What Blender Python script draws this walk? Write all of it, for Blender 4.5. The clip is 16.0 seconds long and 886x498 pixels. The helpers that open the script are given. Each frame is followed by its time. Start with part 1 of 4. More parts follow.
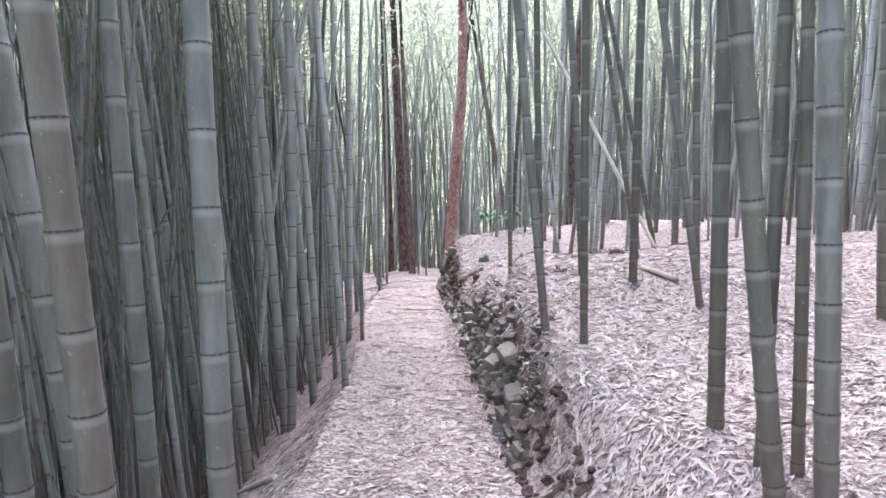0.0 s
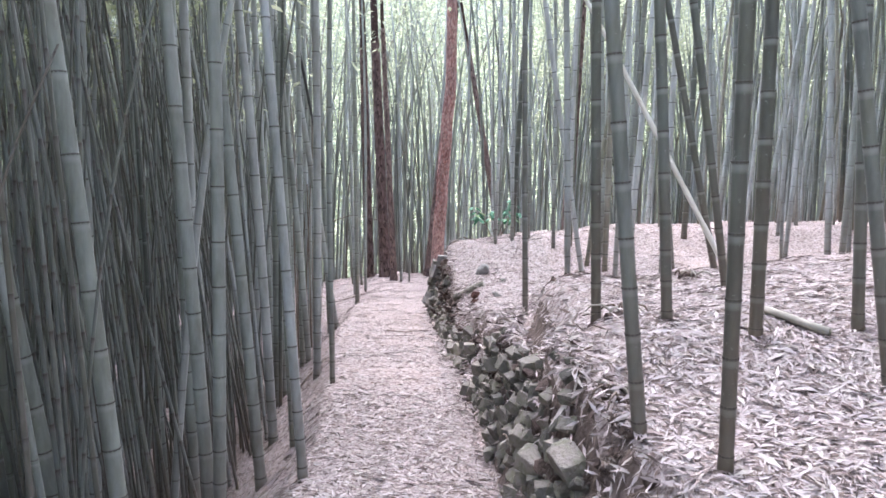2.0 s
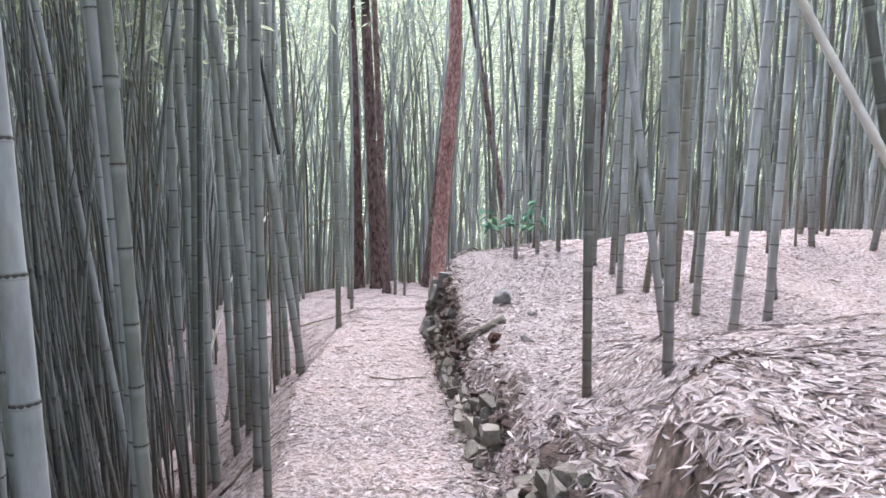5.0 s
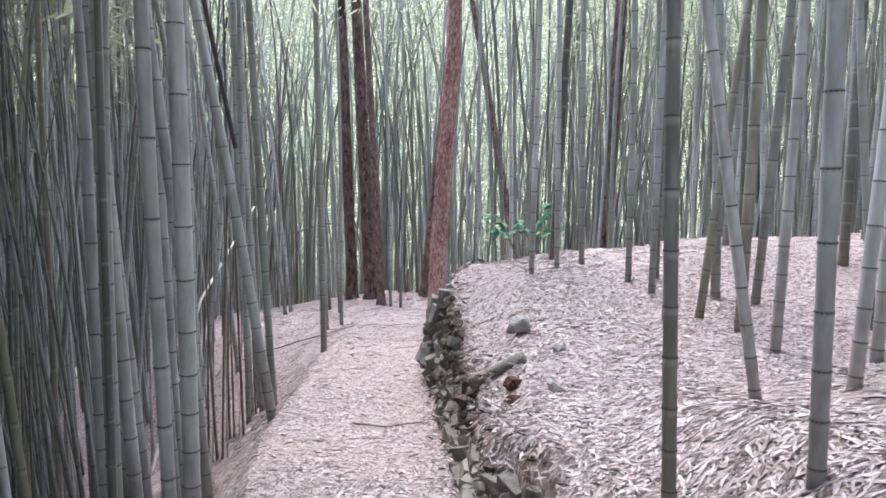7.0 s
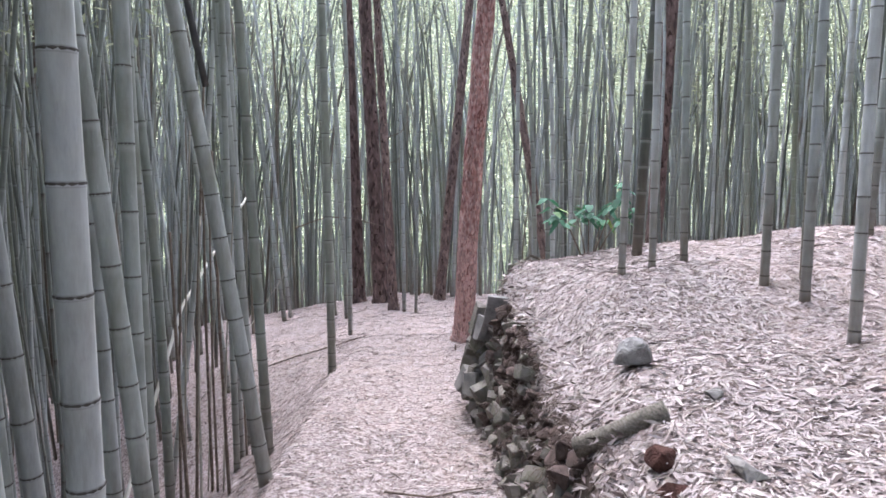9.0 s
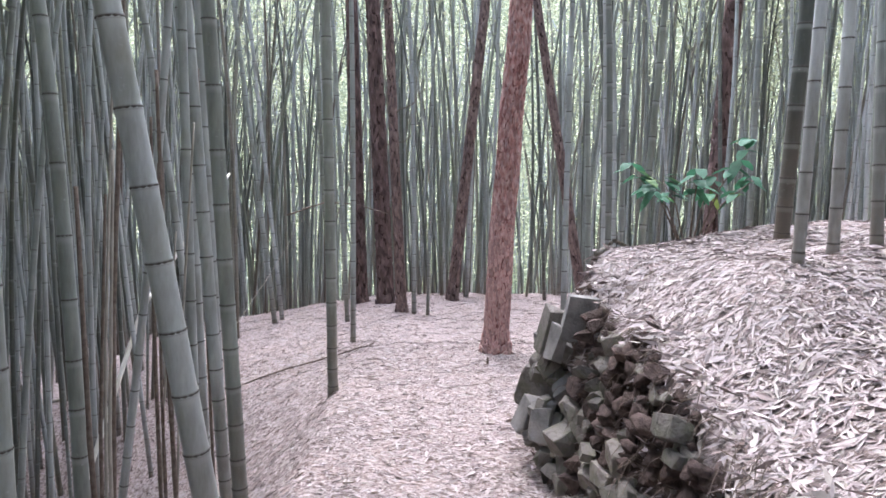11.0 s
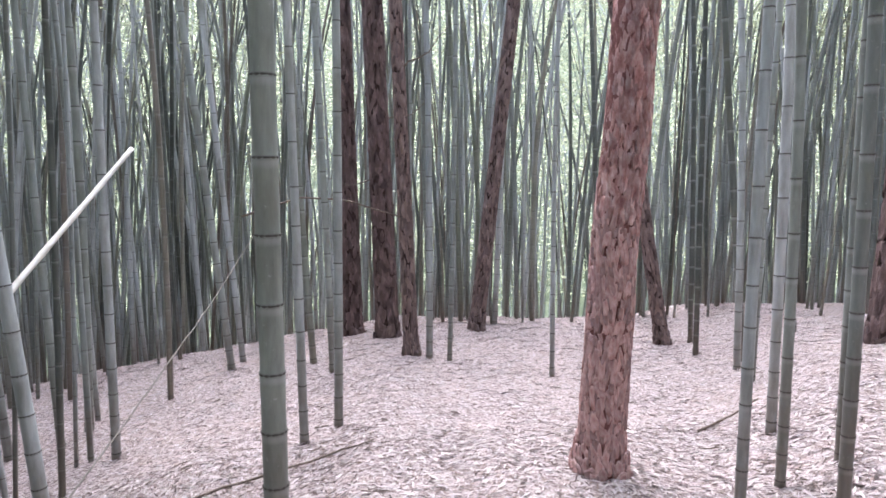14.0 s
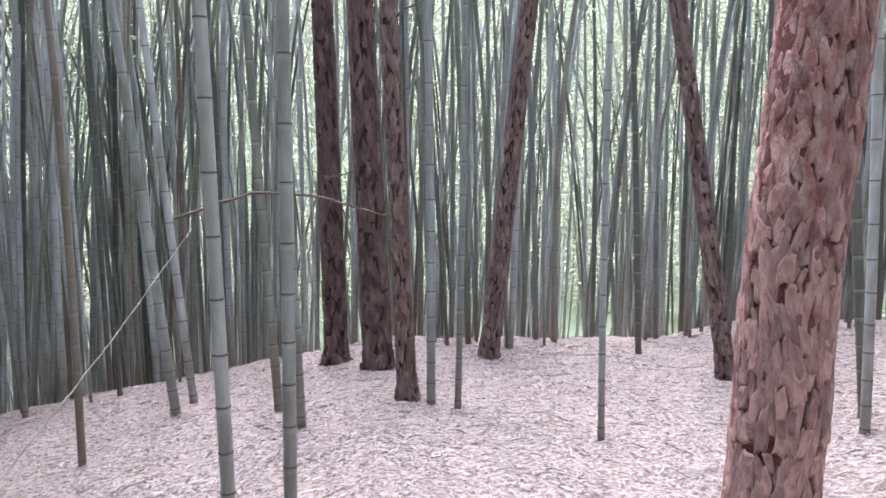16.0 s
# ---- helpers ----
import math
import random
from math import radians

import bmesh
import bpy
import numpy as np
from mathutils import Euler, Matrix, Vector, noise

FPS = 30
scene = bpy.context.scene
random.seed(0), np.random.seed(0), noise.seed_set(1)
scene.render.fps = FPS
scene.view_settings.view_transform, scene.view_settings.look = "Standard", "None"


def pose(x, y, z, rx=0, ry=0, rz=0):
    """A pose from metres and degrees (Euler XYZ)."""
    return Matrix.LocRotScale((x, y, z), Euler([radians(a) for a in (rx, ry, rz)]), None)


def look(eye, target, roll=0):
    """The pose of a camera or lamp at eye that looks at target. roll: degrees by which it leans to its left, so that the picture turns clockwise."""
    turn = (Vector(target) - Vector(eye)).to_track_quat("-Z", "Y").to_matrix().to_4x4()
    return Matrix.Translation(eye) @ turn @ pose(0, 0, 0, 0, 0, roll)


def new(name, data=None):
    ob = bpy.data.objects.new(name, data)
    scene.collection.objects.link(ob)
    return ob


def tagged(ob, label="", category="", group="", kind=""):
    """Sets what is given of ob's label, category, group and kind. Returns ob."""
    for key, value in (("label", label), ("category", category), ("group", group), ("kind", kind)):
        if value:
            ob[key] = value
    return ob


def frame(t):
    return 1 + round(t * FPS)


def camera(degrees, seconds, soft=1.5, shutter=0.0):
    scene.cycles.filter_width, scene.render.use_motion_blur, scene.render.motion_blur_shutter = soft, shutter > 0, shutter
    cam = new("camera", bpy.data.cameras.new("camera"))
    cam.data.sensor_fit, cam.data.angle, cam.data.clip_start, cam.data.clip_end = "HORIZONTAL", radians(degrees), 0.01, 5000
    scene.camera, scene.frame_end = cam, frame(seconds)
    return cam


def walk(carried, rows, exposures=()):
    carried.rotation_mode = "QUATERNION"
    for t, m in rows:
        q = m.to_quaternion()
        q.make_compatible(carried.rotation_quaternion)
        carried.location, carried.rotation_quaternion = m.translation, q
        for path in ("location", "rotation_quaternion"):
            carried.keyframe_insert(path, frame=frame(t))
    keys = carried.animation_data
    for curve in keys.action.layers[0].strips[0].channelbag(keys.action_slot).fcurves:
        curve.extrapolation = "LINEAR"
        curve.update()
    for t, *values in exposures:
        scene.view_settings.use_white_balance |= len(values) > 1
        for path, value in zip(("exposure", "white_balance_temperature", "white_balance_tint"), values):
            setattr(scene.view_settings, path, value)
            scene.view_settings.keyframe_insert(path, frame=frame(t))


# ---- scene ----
import itertools
cam = camera(65.6, 16.0, soft=1.6)
PATH = [
    (0, (0.148, 0.639, 1.59), (0.125, 2.626, 1.363), 1.2),
    (0.5, (0.103, 1.163, 1.516), (0.125, 3.15, 1.291), 1.5),
    (1, (0.057, 1.769, 1.471), (0.09, 3.756, 1.244), 1.6),
    (1.5, (0.026, 2.306, 1.494), (0.062, 4.293, 1.266), 1.6),
    (2, (-0.043, 2.793, 1.519), (-0.006, 4.779, 1.288), 1.5),
    (2.5, (-0.069, 3.273, 1.497), (-0.031, 5.26, 1.267), 1.7),
    (3, (-0.078, 3.79, 1.474), (-0.038, 5.776, 1.243), 1.4),
    (3.5, (-0.051, 4.247, 1.429), (-0.011, 6.232, 1.196), 1.5),
    (4, (-0.085, 4.756, 1.401), (-0.045, 6.742, 1.166), 1.4),
    (4.5, (-0.067, 5.231, 1.403), (-0.026, 7.216, 1.169), 1.7),
    (7, (-0.051, 7.157, 1.352), (-0.005, 9.143, 1.125), 1.2),
    (7.5, (-0.282, 7.643, 1.258), (-0.238, 9.629, 1.029), 1.1),
    (8, (-0.329, 8.162, 1.19), (-0.284, 10.148, 0.96), 1.1),
    (8.5, (-0.408, 8.671, 1.129), (-0.362, 10.657, 0.899), 1.0),
    (9, (-0.449, 9.12, 1.068), (-0.4, 11.106, 0.839), 0.9),
    (11.5, (-0.809, 11.674, 0.632), (-0.744, 13.66, 0.405), 1.5),
    (12, (-0.801, 12.37, 0.582), (-0.733, 14.355, 0.353), 1.4),
    (12.5, (-0.863, 13.011, 0.514), (-0.793, 14.996, 0.282), 1.3),
    (13, (-0.876, 13.623, 0.51), (-0.804, 15.608, 0.278), 1.3),
    (13.5, (-1.004, 14.184, 0.487), (-0.928, 16.17, 0.258), 1.3),
    (14, (-1.067, 14.746, 0.469), (-0.989, 16.731, 0.239), 1.3),
    (14.5, (-1.148, 15.255, 0.405), (-1.072, 17.24, 0.176), 1.2),
    (15, (-1.117, 15.807, 0.401), (-1.039, 17.792, 0.166), 1.3),
    (15.5, (-1.07, 16.312, 0.368), (-0.993, 18.297, 0.135), 1.3),
    (16, (-1.039, 16.777, 0.361), (-0.962, 18.762, 0.124), 1.2),
]
EXPOSURE = [(0, 2.86, 5830, 17.5), (3.5, 2.77, 5830, 17.5), (7, 2.58, 5830, 14.8), (9, 2.53, 5830, 17), (16, 2.7, 5860, 17)]
walk(cam, [(t, look(eye, target, roll)) for t, eye, target, roll in PATH], EXPOSURE)

# ---- world, sun ----
world = bpy.data.worlds.new("sky")
scene.world = world
world.use_nodes = True
wn, wl = world.node_tree.nodes, world.node_tree.links
sky = wn.new("ShaderNodeTexSky")
sky.sky_type, sky.sun_disc = "NISHITA", False
sky.sun_elevation, sky.sun_rotation = radians(58), radians(-10)
sky.air_density, sky.dust_density = 1.0, 3.0
pale = wn.new("ShaderNodeHueSaturation")
pale.inputs["Saturation"].default_value = 0.6
wl.new(sky.outputs[0], pale.inputs["Color"])
wl.new(pale.outputs[0], wn["Background"].inputs[0])
wn["Background"].inputs[1].default_value = 0.2
sun = new("sun", bpy.data.lights.new("sun", "SUN"))
sun.data.energy, sun.data.angle, sun.data.color = 1.6, radians(60), (1.0, 0.97, 0.94)
sun.rotation_euler = (radians(-32), 0, radians(10))


# ---- materials ----
class Nodes:
    """A Principled material with short calls for its nodes."""

    def __init__(self, name, rough=0.7, spec=0.3):
        self.mat = bpy.data.materials.new(name)
        self.mat.use_nodes = True
        self.tree = self.mat.node_tree
        self.shader = self.tree.nodes["Principled BSDF"]
        self.shader.inputs["Roughness"].default_value = rough
        self.shader.inputs["Specular IOR Level"].default_value = spec
        self.place = self.tree.nodes.new("ShaderNodeTexCoord").outputs["Object"]

    def link(self, a, b):
        self.tree.links.new(a, b)

    def noise(self, scale, detail=4, stretch=None, rough=0.6):
        n = self.tree.nodes.new("ShaderNodeTexNoise")
        n.inputs["Scale"].default_value, n.inputs["Detail"].default_value, n.inputs["Roughness"].default_value = scale, detail, rough
        at = self.place
        if stretch:
            m = self.tree.nodes.new("ShaderNodeMapping")
            m.inputs["Scale"].default_value = stretch
            self.link(at, m.inputs["Vector"])
            at = m.outputs[0]
        self.link(at, n.inputs["Vector"])
        return n.outputs["Fac"]

    def ramp(self, fac, *stops):
        r = self.tree.nodes.new("ShaderNodeValToRGB")
        e = r.color_ramp.elements
        while len(e) < len(stops):
            e.new(0.5)
        for k, (at, c) in zip(e, stops):
            k.position, k.color = at, (*c, 1) if len(c) == 3 else c
        self.link(fac, r.inputs[0])
        return r.outputs[0]

    def mix(self, fac, a, b, kind="MIX"):
        m = self.tree.nodes.new("ShaderNodeMix")
        m.data_type, m.blend_type = "RGBA", kind
        for value, slot in ((fac, m.inputs[0]), (a, m.inputs[6]), (b, m.inputs[7])):
            if isinstance(value, bpy.types.NodeSocket):
                self.link(value, slot)
            else:
                slot.default_value = value if isinstance(value, float) else (*value, 1)
        return m.outputs[2]

    def math(self, kind, a, b=0.0):
        m = self.tree.nodes.new("ShaderNodeMath")
        m.operation = kind
        for value, slot in ((a, m.inputs[0]), (b, m.inputs[1])):
            if isinstance(value, bpy.types.NodeSocket):
                self.link(value, slot)
            else:
                slot.default_value = value
        return m.outputs[0]

    def chance(self, island):
        if island:
            return self.tree.nodes.new("ShaderNodeNewGeometry").outputs["Random Per Island"]
        return self.tree.nodes.new("ShaderNodeObjectInfo").outputs["Random"]

    def field(self, name):
        a = self.tree.nodes.new("ShaderNodeAttribute")
        a.attribute_name = name
        return a.outputs["Fac"]

    def bump(self, height, strength=0.4, distance=0.02):
        b = self.tree.nodes.new("ShaderNodeBump")
        b.inputs["Strength"].default_value, b.inputs["Distance"].default_value = strength, distance
        self.link(height, b.inputs["Height"])
        self.link(b.outputs[0], self.shader.inputs["Normal"])

    def done(self, colour):
        self.link(colour, self.shader.inputs["Base Color"])
        return self.mat


FRESH = ((0.0, (0.05, 0.056, 0.046)), (0.16, (0.12, 0.13, 0.115)), (0.34, (0.25, 0.268, 0.25)), (0.52, (0.4, 0.415, 0.405)), (0.68, (0.27, 0.29, 0.283)), (0.82, (0.155, 0.17, 0.125)), (0.93, (0.26, 0.245, 0.205)), (1.0, (0.09, 0.066, 0.052)))


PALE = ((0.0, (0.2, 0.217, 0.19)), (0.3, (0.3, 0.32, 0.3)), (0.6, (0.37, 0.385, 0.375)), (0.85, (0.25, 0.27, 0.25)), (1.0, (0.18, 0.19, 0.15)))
# dark tones for thin canes, and for near stalks with backlit shade in the colour
DARK_SKIN = ((0.0, (0.085, 0.085, 0.07)), (0.4, (0.13, 0.14, 0.125)), (0.75, (0.17, 0.185, 0.17)), (1.0, (0.115, 0.1, 0.08)))


def bamboo_material(name, island, skin=FRESH):
    m = Nodes(name, 0.45, 0.35)
    hue = m.ramp(m.chance(island), *skin)
    bloom = m.ramp(m.noise(9, 6, (1, 1, 0.2), 0.7), (0.3, (0.6, 0.6, 0.58)), (0.5, (0.95, 0.95, 0.95)), (0.72, (1.3, 1.31, 1.32)))
    hue = m.mix(1.0, hue, bloom, "MULTIPLY")
    # algae and grime in long patches
    hue = m.mix(m.ramp(m.noise(2.2, 5, (1.5, 1.5, 0.6)), (0.52, (0, 0, 0)), (0.72, (0.6, 0.6, 0.6))), hue, (0.13, 0.125, 0.08))
    hue = m.mix(m.ramp(m.noise(45, 3), (0.66, (0, 0, 0)), (0.74, (0.5, 0.5, 0.5))), hue, (0.36, 0.37, 0.35))
    along = m.field("along")
    # the pale dusty band under a joint and the dark line on it
    hue = m.mix(m.ramp(along, (0.0, (0.9, 0.9, 0.9)), (0.025, (0.0, 0.0, 0.0)), (0.88, (0, 0, 0)), (0.95, (0.35, 0.35, 0.35))), hue, (0.36, 0.37, 0.35))
    hue = m.mix(m.ramp(along, (0.0, (1, 1, 1)), (0.015, (0.5, 0.5, 0.5)), (0.03, (0, 0, 0)), (0.98, (0, 0, 0)), (1.0, (0.7, 0.7, 0.7))), hue, (0.06, 0.05, 0.04))
    # browner and darker towards the foot, in uneven patches
    foot = m.ramp(m.field("height"), (0.0, (0.9, 0.9, 0.9)), (0.12, (0.55, 0.55, 0.55)), (0.35, (0, 0, 0)))
    hue = m.mix(m.mix(1.0, foot, m.ramp(m.noise(5, 3), (0.3, (0.5, 0.5, 0.5)), (0.65, (1, 1, 1))), "MULTIPLY"), hue, (0.13, 0.095, 0.07))
    m.bump(m.noise(60, 3, (1, 1, 0.06)), 0.12, 0.004)
    return m.done(hue)


BAMBOO, GROVE = bamboo_material("bamboo skin", False), bamboo_material("grove bamboo skin", True)
CANES = bamboo_material("thin cane skin", True, DARK_SKIN)
# near stalks seen against the light, their shade put into the colour
SHADED_BAMBOO = bamboo_material("backlit dark bamboo skin", False, DARK_SKIN)
PALE_BAMBOO = bamboo_material("pale bamboo skin", False, PALE)


def plain(name, stops, scale, rough=0.85, spec=0.2, bump=0.5, distance=0.01, stretch=None, island=None):
    m = Nodes(name, rough, spec)
    c = m.ramp(m.noise(scale, 6, stretch), *stops)
    if island is not None:
        c = m.mix(1.0, c, m.ramp(m.chance(island), (0.0, (0.65, 0.65, 0.65)), (1.0, (1.3, 1.27, 1.22))), "MULTIPLY")
    m.bump(m.noise(scale * 5, 5, stretch), bump, distance)
    return m.done(c)


RING = plain("joint scar", ((0.3, (0.045, 0.04, 0.036)), (0.7, (0.11, 0.1, 0.085))), 40)
DRY_CANE = plain("dry cane", ((0.3, (0.5, 0.47, 0.4)), (0.7, (0.66, 0.64, 0.58))), 9, 0.6, 0.3, 0.2, 0.004)
OLD_CANE = plain("weathered cane", ((0.3, (0.22, 0.2, 0.17)), (0.7, (0.36, 0.33, 0.28))), 9, 0.7, 0.2, 0.2, 0.004)
DARK_CANE = plain("dead black cane", ((0.3, (0.03, 0.03, 0.03)), (0.7, (0.08, 0.075, 0.07))), 9, 0.7, 0.2, 0.2, 0.004)
TWIG = plain("twig bark", ((0.3, (0.09, 0.065, 0.05)), (0.7, (0.2, 0.16, 0.13))), 30)
GREY_WOOD = plain("weathered log wood", ((0.3, (0.09, 0.08, 0.065)), (0.55, (0.2, 0.18, 0.15)), (0.75, (0.3, 0.28, 0.24))), 14, 0.9, 0.1, 0.8, 0.012, (6, 0.6, 6))
RED_ROT = plain("rotten red wood", ((0.3, (0.04, 0.02, 0.016)), (0.7, (0.11, 0.055, 0.045))), 18, 0.9, 0.1, 0.9, 0.02)
STONE = plain("field stone", ((0.25, (0.09, 0.085, 0.08)), (0.5, (0.2, 0.19, 0.18)), (0.75, (0.3, 0.285, 0.27))), 7, 0.9, 0.15, 0.6, 0.015, island=False)
MOSSY = plain("dirty mossy stone", ((0.28, (0.075, 0.064, 0.056)), (0.45, (0.19, 0.172, 0.158)), (0.6, (0.14, 0.137, 0.105)), (0.75, (0.25, 0.232, 0.215))), 9, 0.95, 0.1, 0.8, 0.02, island=False)
SLAB = plain("grey slab stone", ((0.25, (0.1, 0.093, 0.088)), (0.45, (0.2, 0.19, 0.182)), (0.8, (0.3, 0.288, 0.276))), 11, 0.9, 0.15, 0.8, 0.02)
ROOT = plain("root soil", ((0.3, (0.045, 0.033, 0.028)), (0.7, (0.13, 0.095, 0.083))), 20, 0.95, 0.1, 0.9, 0.02)
BARK_RED = plain("red pine bark", ((0.25, (0.17, 0.07, 0.064)), (0.42, (0.31, 0.165, 0.152)), (0.6, (0.41, 0.28, 0.265)), (0.78, (0.55, 0.44, 0.42))), 24, 0.88, 0.12, 0.9, 0.014, (1, 1, 0.5), island=False)
BARK_REST = plain("joined pine bark", ((0.25, (0.17, 0.07, 0.064)), (0.42, (0.31, 0.165, 0.152)), (0.6, (0.41, 0.28, 0.265)), (0.78, (0.55, 0.44, 0.42))), 24, 0.88, 0.12, 0.9, 0.014, (1, 1, 0.5), island=True)
BARK_GAP = plain("bark furrow", ((0.3, (0.1, 0.04, 0.036)), (0.7, (0.22, 0.105, 0.095))), 20, 0.95, 0.1, 0.8, 0.015)
BARK_DEEP = plain("dark bark furrow", ((0.3, (0.025, 0.016, 0.014)), (0.7, (0.07, 0.045, 0.04))), 20, 0.95, 0.1, 0.8, 0.015)
BARK_DARK = plain("dark pine bark", ((0.25, (0.06, 0.042, 0.039)), (0.55, (0.14, 0.098, 0.092)), (0.8, (0.26, 0.2, 0.19))), 14, 0.9, 0.1, 0.9, 0.02, (1, 1, 0.35), island=True)

BARK_BROWN = plain("brown slender bark", ((0.25, (0.09, 0.062, 0.056)), (0.55, (0.19, 0.14, 0.13)), (0.8, (0.31, 0.25, 0.235))), 14, 0.9, 0.1, 0.8, 0.015, (1, 1, 0.35), island=True)


def leaf_material(name, island_stops, see_through, rough=0.6):
    m = Nodes(name, rough, 0.25)
    c = m.ramp(m.chance(True), *island_stops)
    c = m.mix(1.0, c, m.ramp(m.noise(25, 3), (0.3, (0.8, 0.8, 0.8)), (0.7, (1.15, 1.15, 1.15))), "MULTIPLY")
    m.done(c)
    if see_through:
        thin = m.tree.nodes.new("ShaderNodeBsdfTranslucent")
        m.link(c, thin.inputs[0])
        both = m.tree.nodes.new("ShaderNodeMixShader")
        both.inputs[0].default_value = see_through
        m.link(m.shader.outputs[0], both.inputs[1])
        m.link(thin.outputs[0], both.inputs[2])
        m.link(both.outputs[0], m.tree.nodes["Material Output"].inputs[0])
    return m.mat


LITTER = leaf_material("dry bamboo leaves", ((0.0, (0.05, 0.035, 0.03)), (0.1, (0.12, 0.085, 0.075)), (0.22, (0.27, 0.212, 0.198)), (0.38, (0.355, 0.296, 0.282)), (0.75, (0.455, 0.396, 0.382)), (0.88, (0.365, 0.323, 0.282)), (0.94, (0.2, 0.145, 0.125)), (1.0, (0.06, 0.04, 0.035))), 0)
CANOPY = leaf_material("bamboo leaves", ((0.0, (0.24, 0.27, 0.165)), (0.5, (0.32, 0.345, 0.23)), (1.0, (0.42, 0.44, 0.3))), 0.5)
SHRUB = leaf_material("broad green leaves", ((0.0, (0.03, 0.1, 0.055)), (0.8, (0.05, 0.16, 0.085)), (1.0, (0.2, 0.25, 0.05))), 0.35, 0.65)


def ground_material():
    m = Nodes("leaf-strewn earth", 0.95, 0.1)
    c = m.ramp(m.noise(28, 8, None, 0.75), (0.36, (0.07, 0.05, 0.043)), (0.46, (0.22, 0.175, 0.16)), (0.56, (0.41, 0.346, 0.332)), (0.72, (0.52, 0.46, 0.45)))
    c = m.mix(m.ramp(m.noise(1.3, 5), (0.45, (0, 0, 0)), (0.75, (0.45, 0.45, 0.45))), c, (0.4, 0.31, 0.27))
    # forest floor out of the litter, far down the hill
    far = m.tree.nodes.new("ShaderNodeVectorMath")
    far.operation = "DISTANCE"
    m.link(m.place, far.inputs[0])
    far.inputs[1].default_value = (0, 12, 0)
    wild = m.ramp(m.math("MULTIPLY", far.outputs["Value"], 0.02), (0.36, (0, 0, 0)), (0.52, (1, 1, 1)))
    c = m.mix(wild, c, m.ramp(m.noise(0.7, 6), (0.35, (0.1, 0.12, 0.07)), (0.65, (0.2, 0.23, 0.15))))
    # bare soil on the steep face
    up = m.tree.nodes.new("ShaderNodeSeparateXYZ")
    m.link(m.tree.nodes.new("ShaderNodeNewGeometry").outputs["True Normal"], up.inputs[0])
    steep = m.ramp(up.outputs[2], (0.3, (1, 1, 1)), (0.52, (0, 0, 0)))
    c = m.mix(steep, c, m.ramp(m.noise(16, 6), (0.3, (0.05, 0.037, 0.03)), (0.7, (0.19, 0.145, 0.125))))
    m.bump(m.noise(40, 8, None, 0.8), 0.7, 0.03)
    return m.done(c)


GROUND = ground_material()


# ---- mesh helpers ----
def mesh_of(name, verts, faces, material, smooth=False, fields=()):
    me = bpy.data.meshes.new(name)
    me.from_pydata(verts if isinstance(verts, list) else verts.tolist(), [], faces if isinstance(faces, list) else faces.tolist())
    if smooth:
        me.polygons.foreach_set("use_smooth", [True] * len(me.polygons))
    for key, values in fields:
        me.attributes.new(key, "FLOAT", "POINT").data.foreach_set("value", np.asarray(values, np.float32))
    me.materials.append(material)
    me.update()
    return me


def put(name, me, parent=None, m=None, label=""):
    ob = new(name, me)
    ob.parent = parent
    if m is not None:
        ob.matrix_basis = m
    return tagged(ob, label)


def part(name, bm, material, parent, label="", smooth=False):
    me = bpy.data.meshes.new(name)
    bm.to_mesh(me)
    bm.free()
    if smooth:
        me.polygons.foreach_set("use_smooth", [True] * len(me.polygons))
    me.materials.append(material)
    return put(name, me, parent, None, label)


def tube(points, radii, sides, cap=True):
    """Rings of a round bar along points. Returns verts and faces."""
    verts, faces = [], []
    pts = [Vector(p) for p in points]
    for n, (p, r) in enumerate(zip(pts, radii)):
        way = (pts[min(n + 1, len(pts) - 1)] - pts[max(n - 1, 0)]).normalized()
        side = way.cross(Vector((0, 1, 0.01)) if abs(way.y) < 0.9 else Vector((1, 0, 0))).normalized()
        over = way.cross(side)
        for k in range(sides):
            a = 2 * math.pi * k / sides
            verts.append(tuple(p + side * (r * math.cos(a)) + over * (r * math.sin(a))))
    for n in range(len(pts) - 1):
        for k in range(sides):
            a, b = n * sides + k, n * sides + (k + 1) % sides
            faces.append((a, b, b + sides, a + sides))
    if cap:
        faces.append(tuple(range(sides - 1, -1, -1)))
        faces.append(tuple(range((len(pts) - 1) * sides, len(pts) * sides)))
    return verts, faces


# ---- the lie of the land ----
def lerp(v, pts):
    if v <= pts[0][0]: return pts[0][1]
    for (a, p), (b, q) in zip(pts, pts[1:]):
        if v <= b:
            k = (v - a) / (b - a)
            return p + (q - p) * (k * k * (3 - 2 * k))
    return pts[-1][1]
def ease(a, b, v):
    k = min(1.0, max(0.0, (v - a) / (b - a)))
    return k * k * (3 - 2 * k)
WALL_X = [(2.5, .8), (5.5, .53), (6.7, .48), (8.4, .4), (9.3, .38), (10.4, .33), (11.6, .19), (12.6, .13), (14, .05), (16, -.05), (19, .6), (24, 2.0)]
BANK = [(0, .2), (2.5, .38), (4.2, .58), (5.4, .8), (6.7, 1.14), (8.2, 1.18), (9.5, 1.02), (11.5, .72), (13, .9), (14.4, 1.31), (15.9, 1.37), (16.7, .5), (18.2, .25), (26, .25)]
EDGE = [(0, -.72), (4, -.72), (7.5, -.85), (10, -1.05), (13.4, -1.45), (17, -1.5), (20, -1.3), (24, -1.2)]
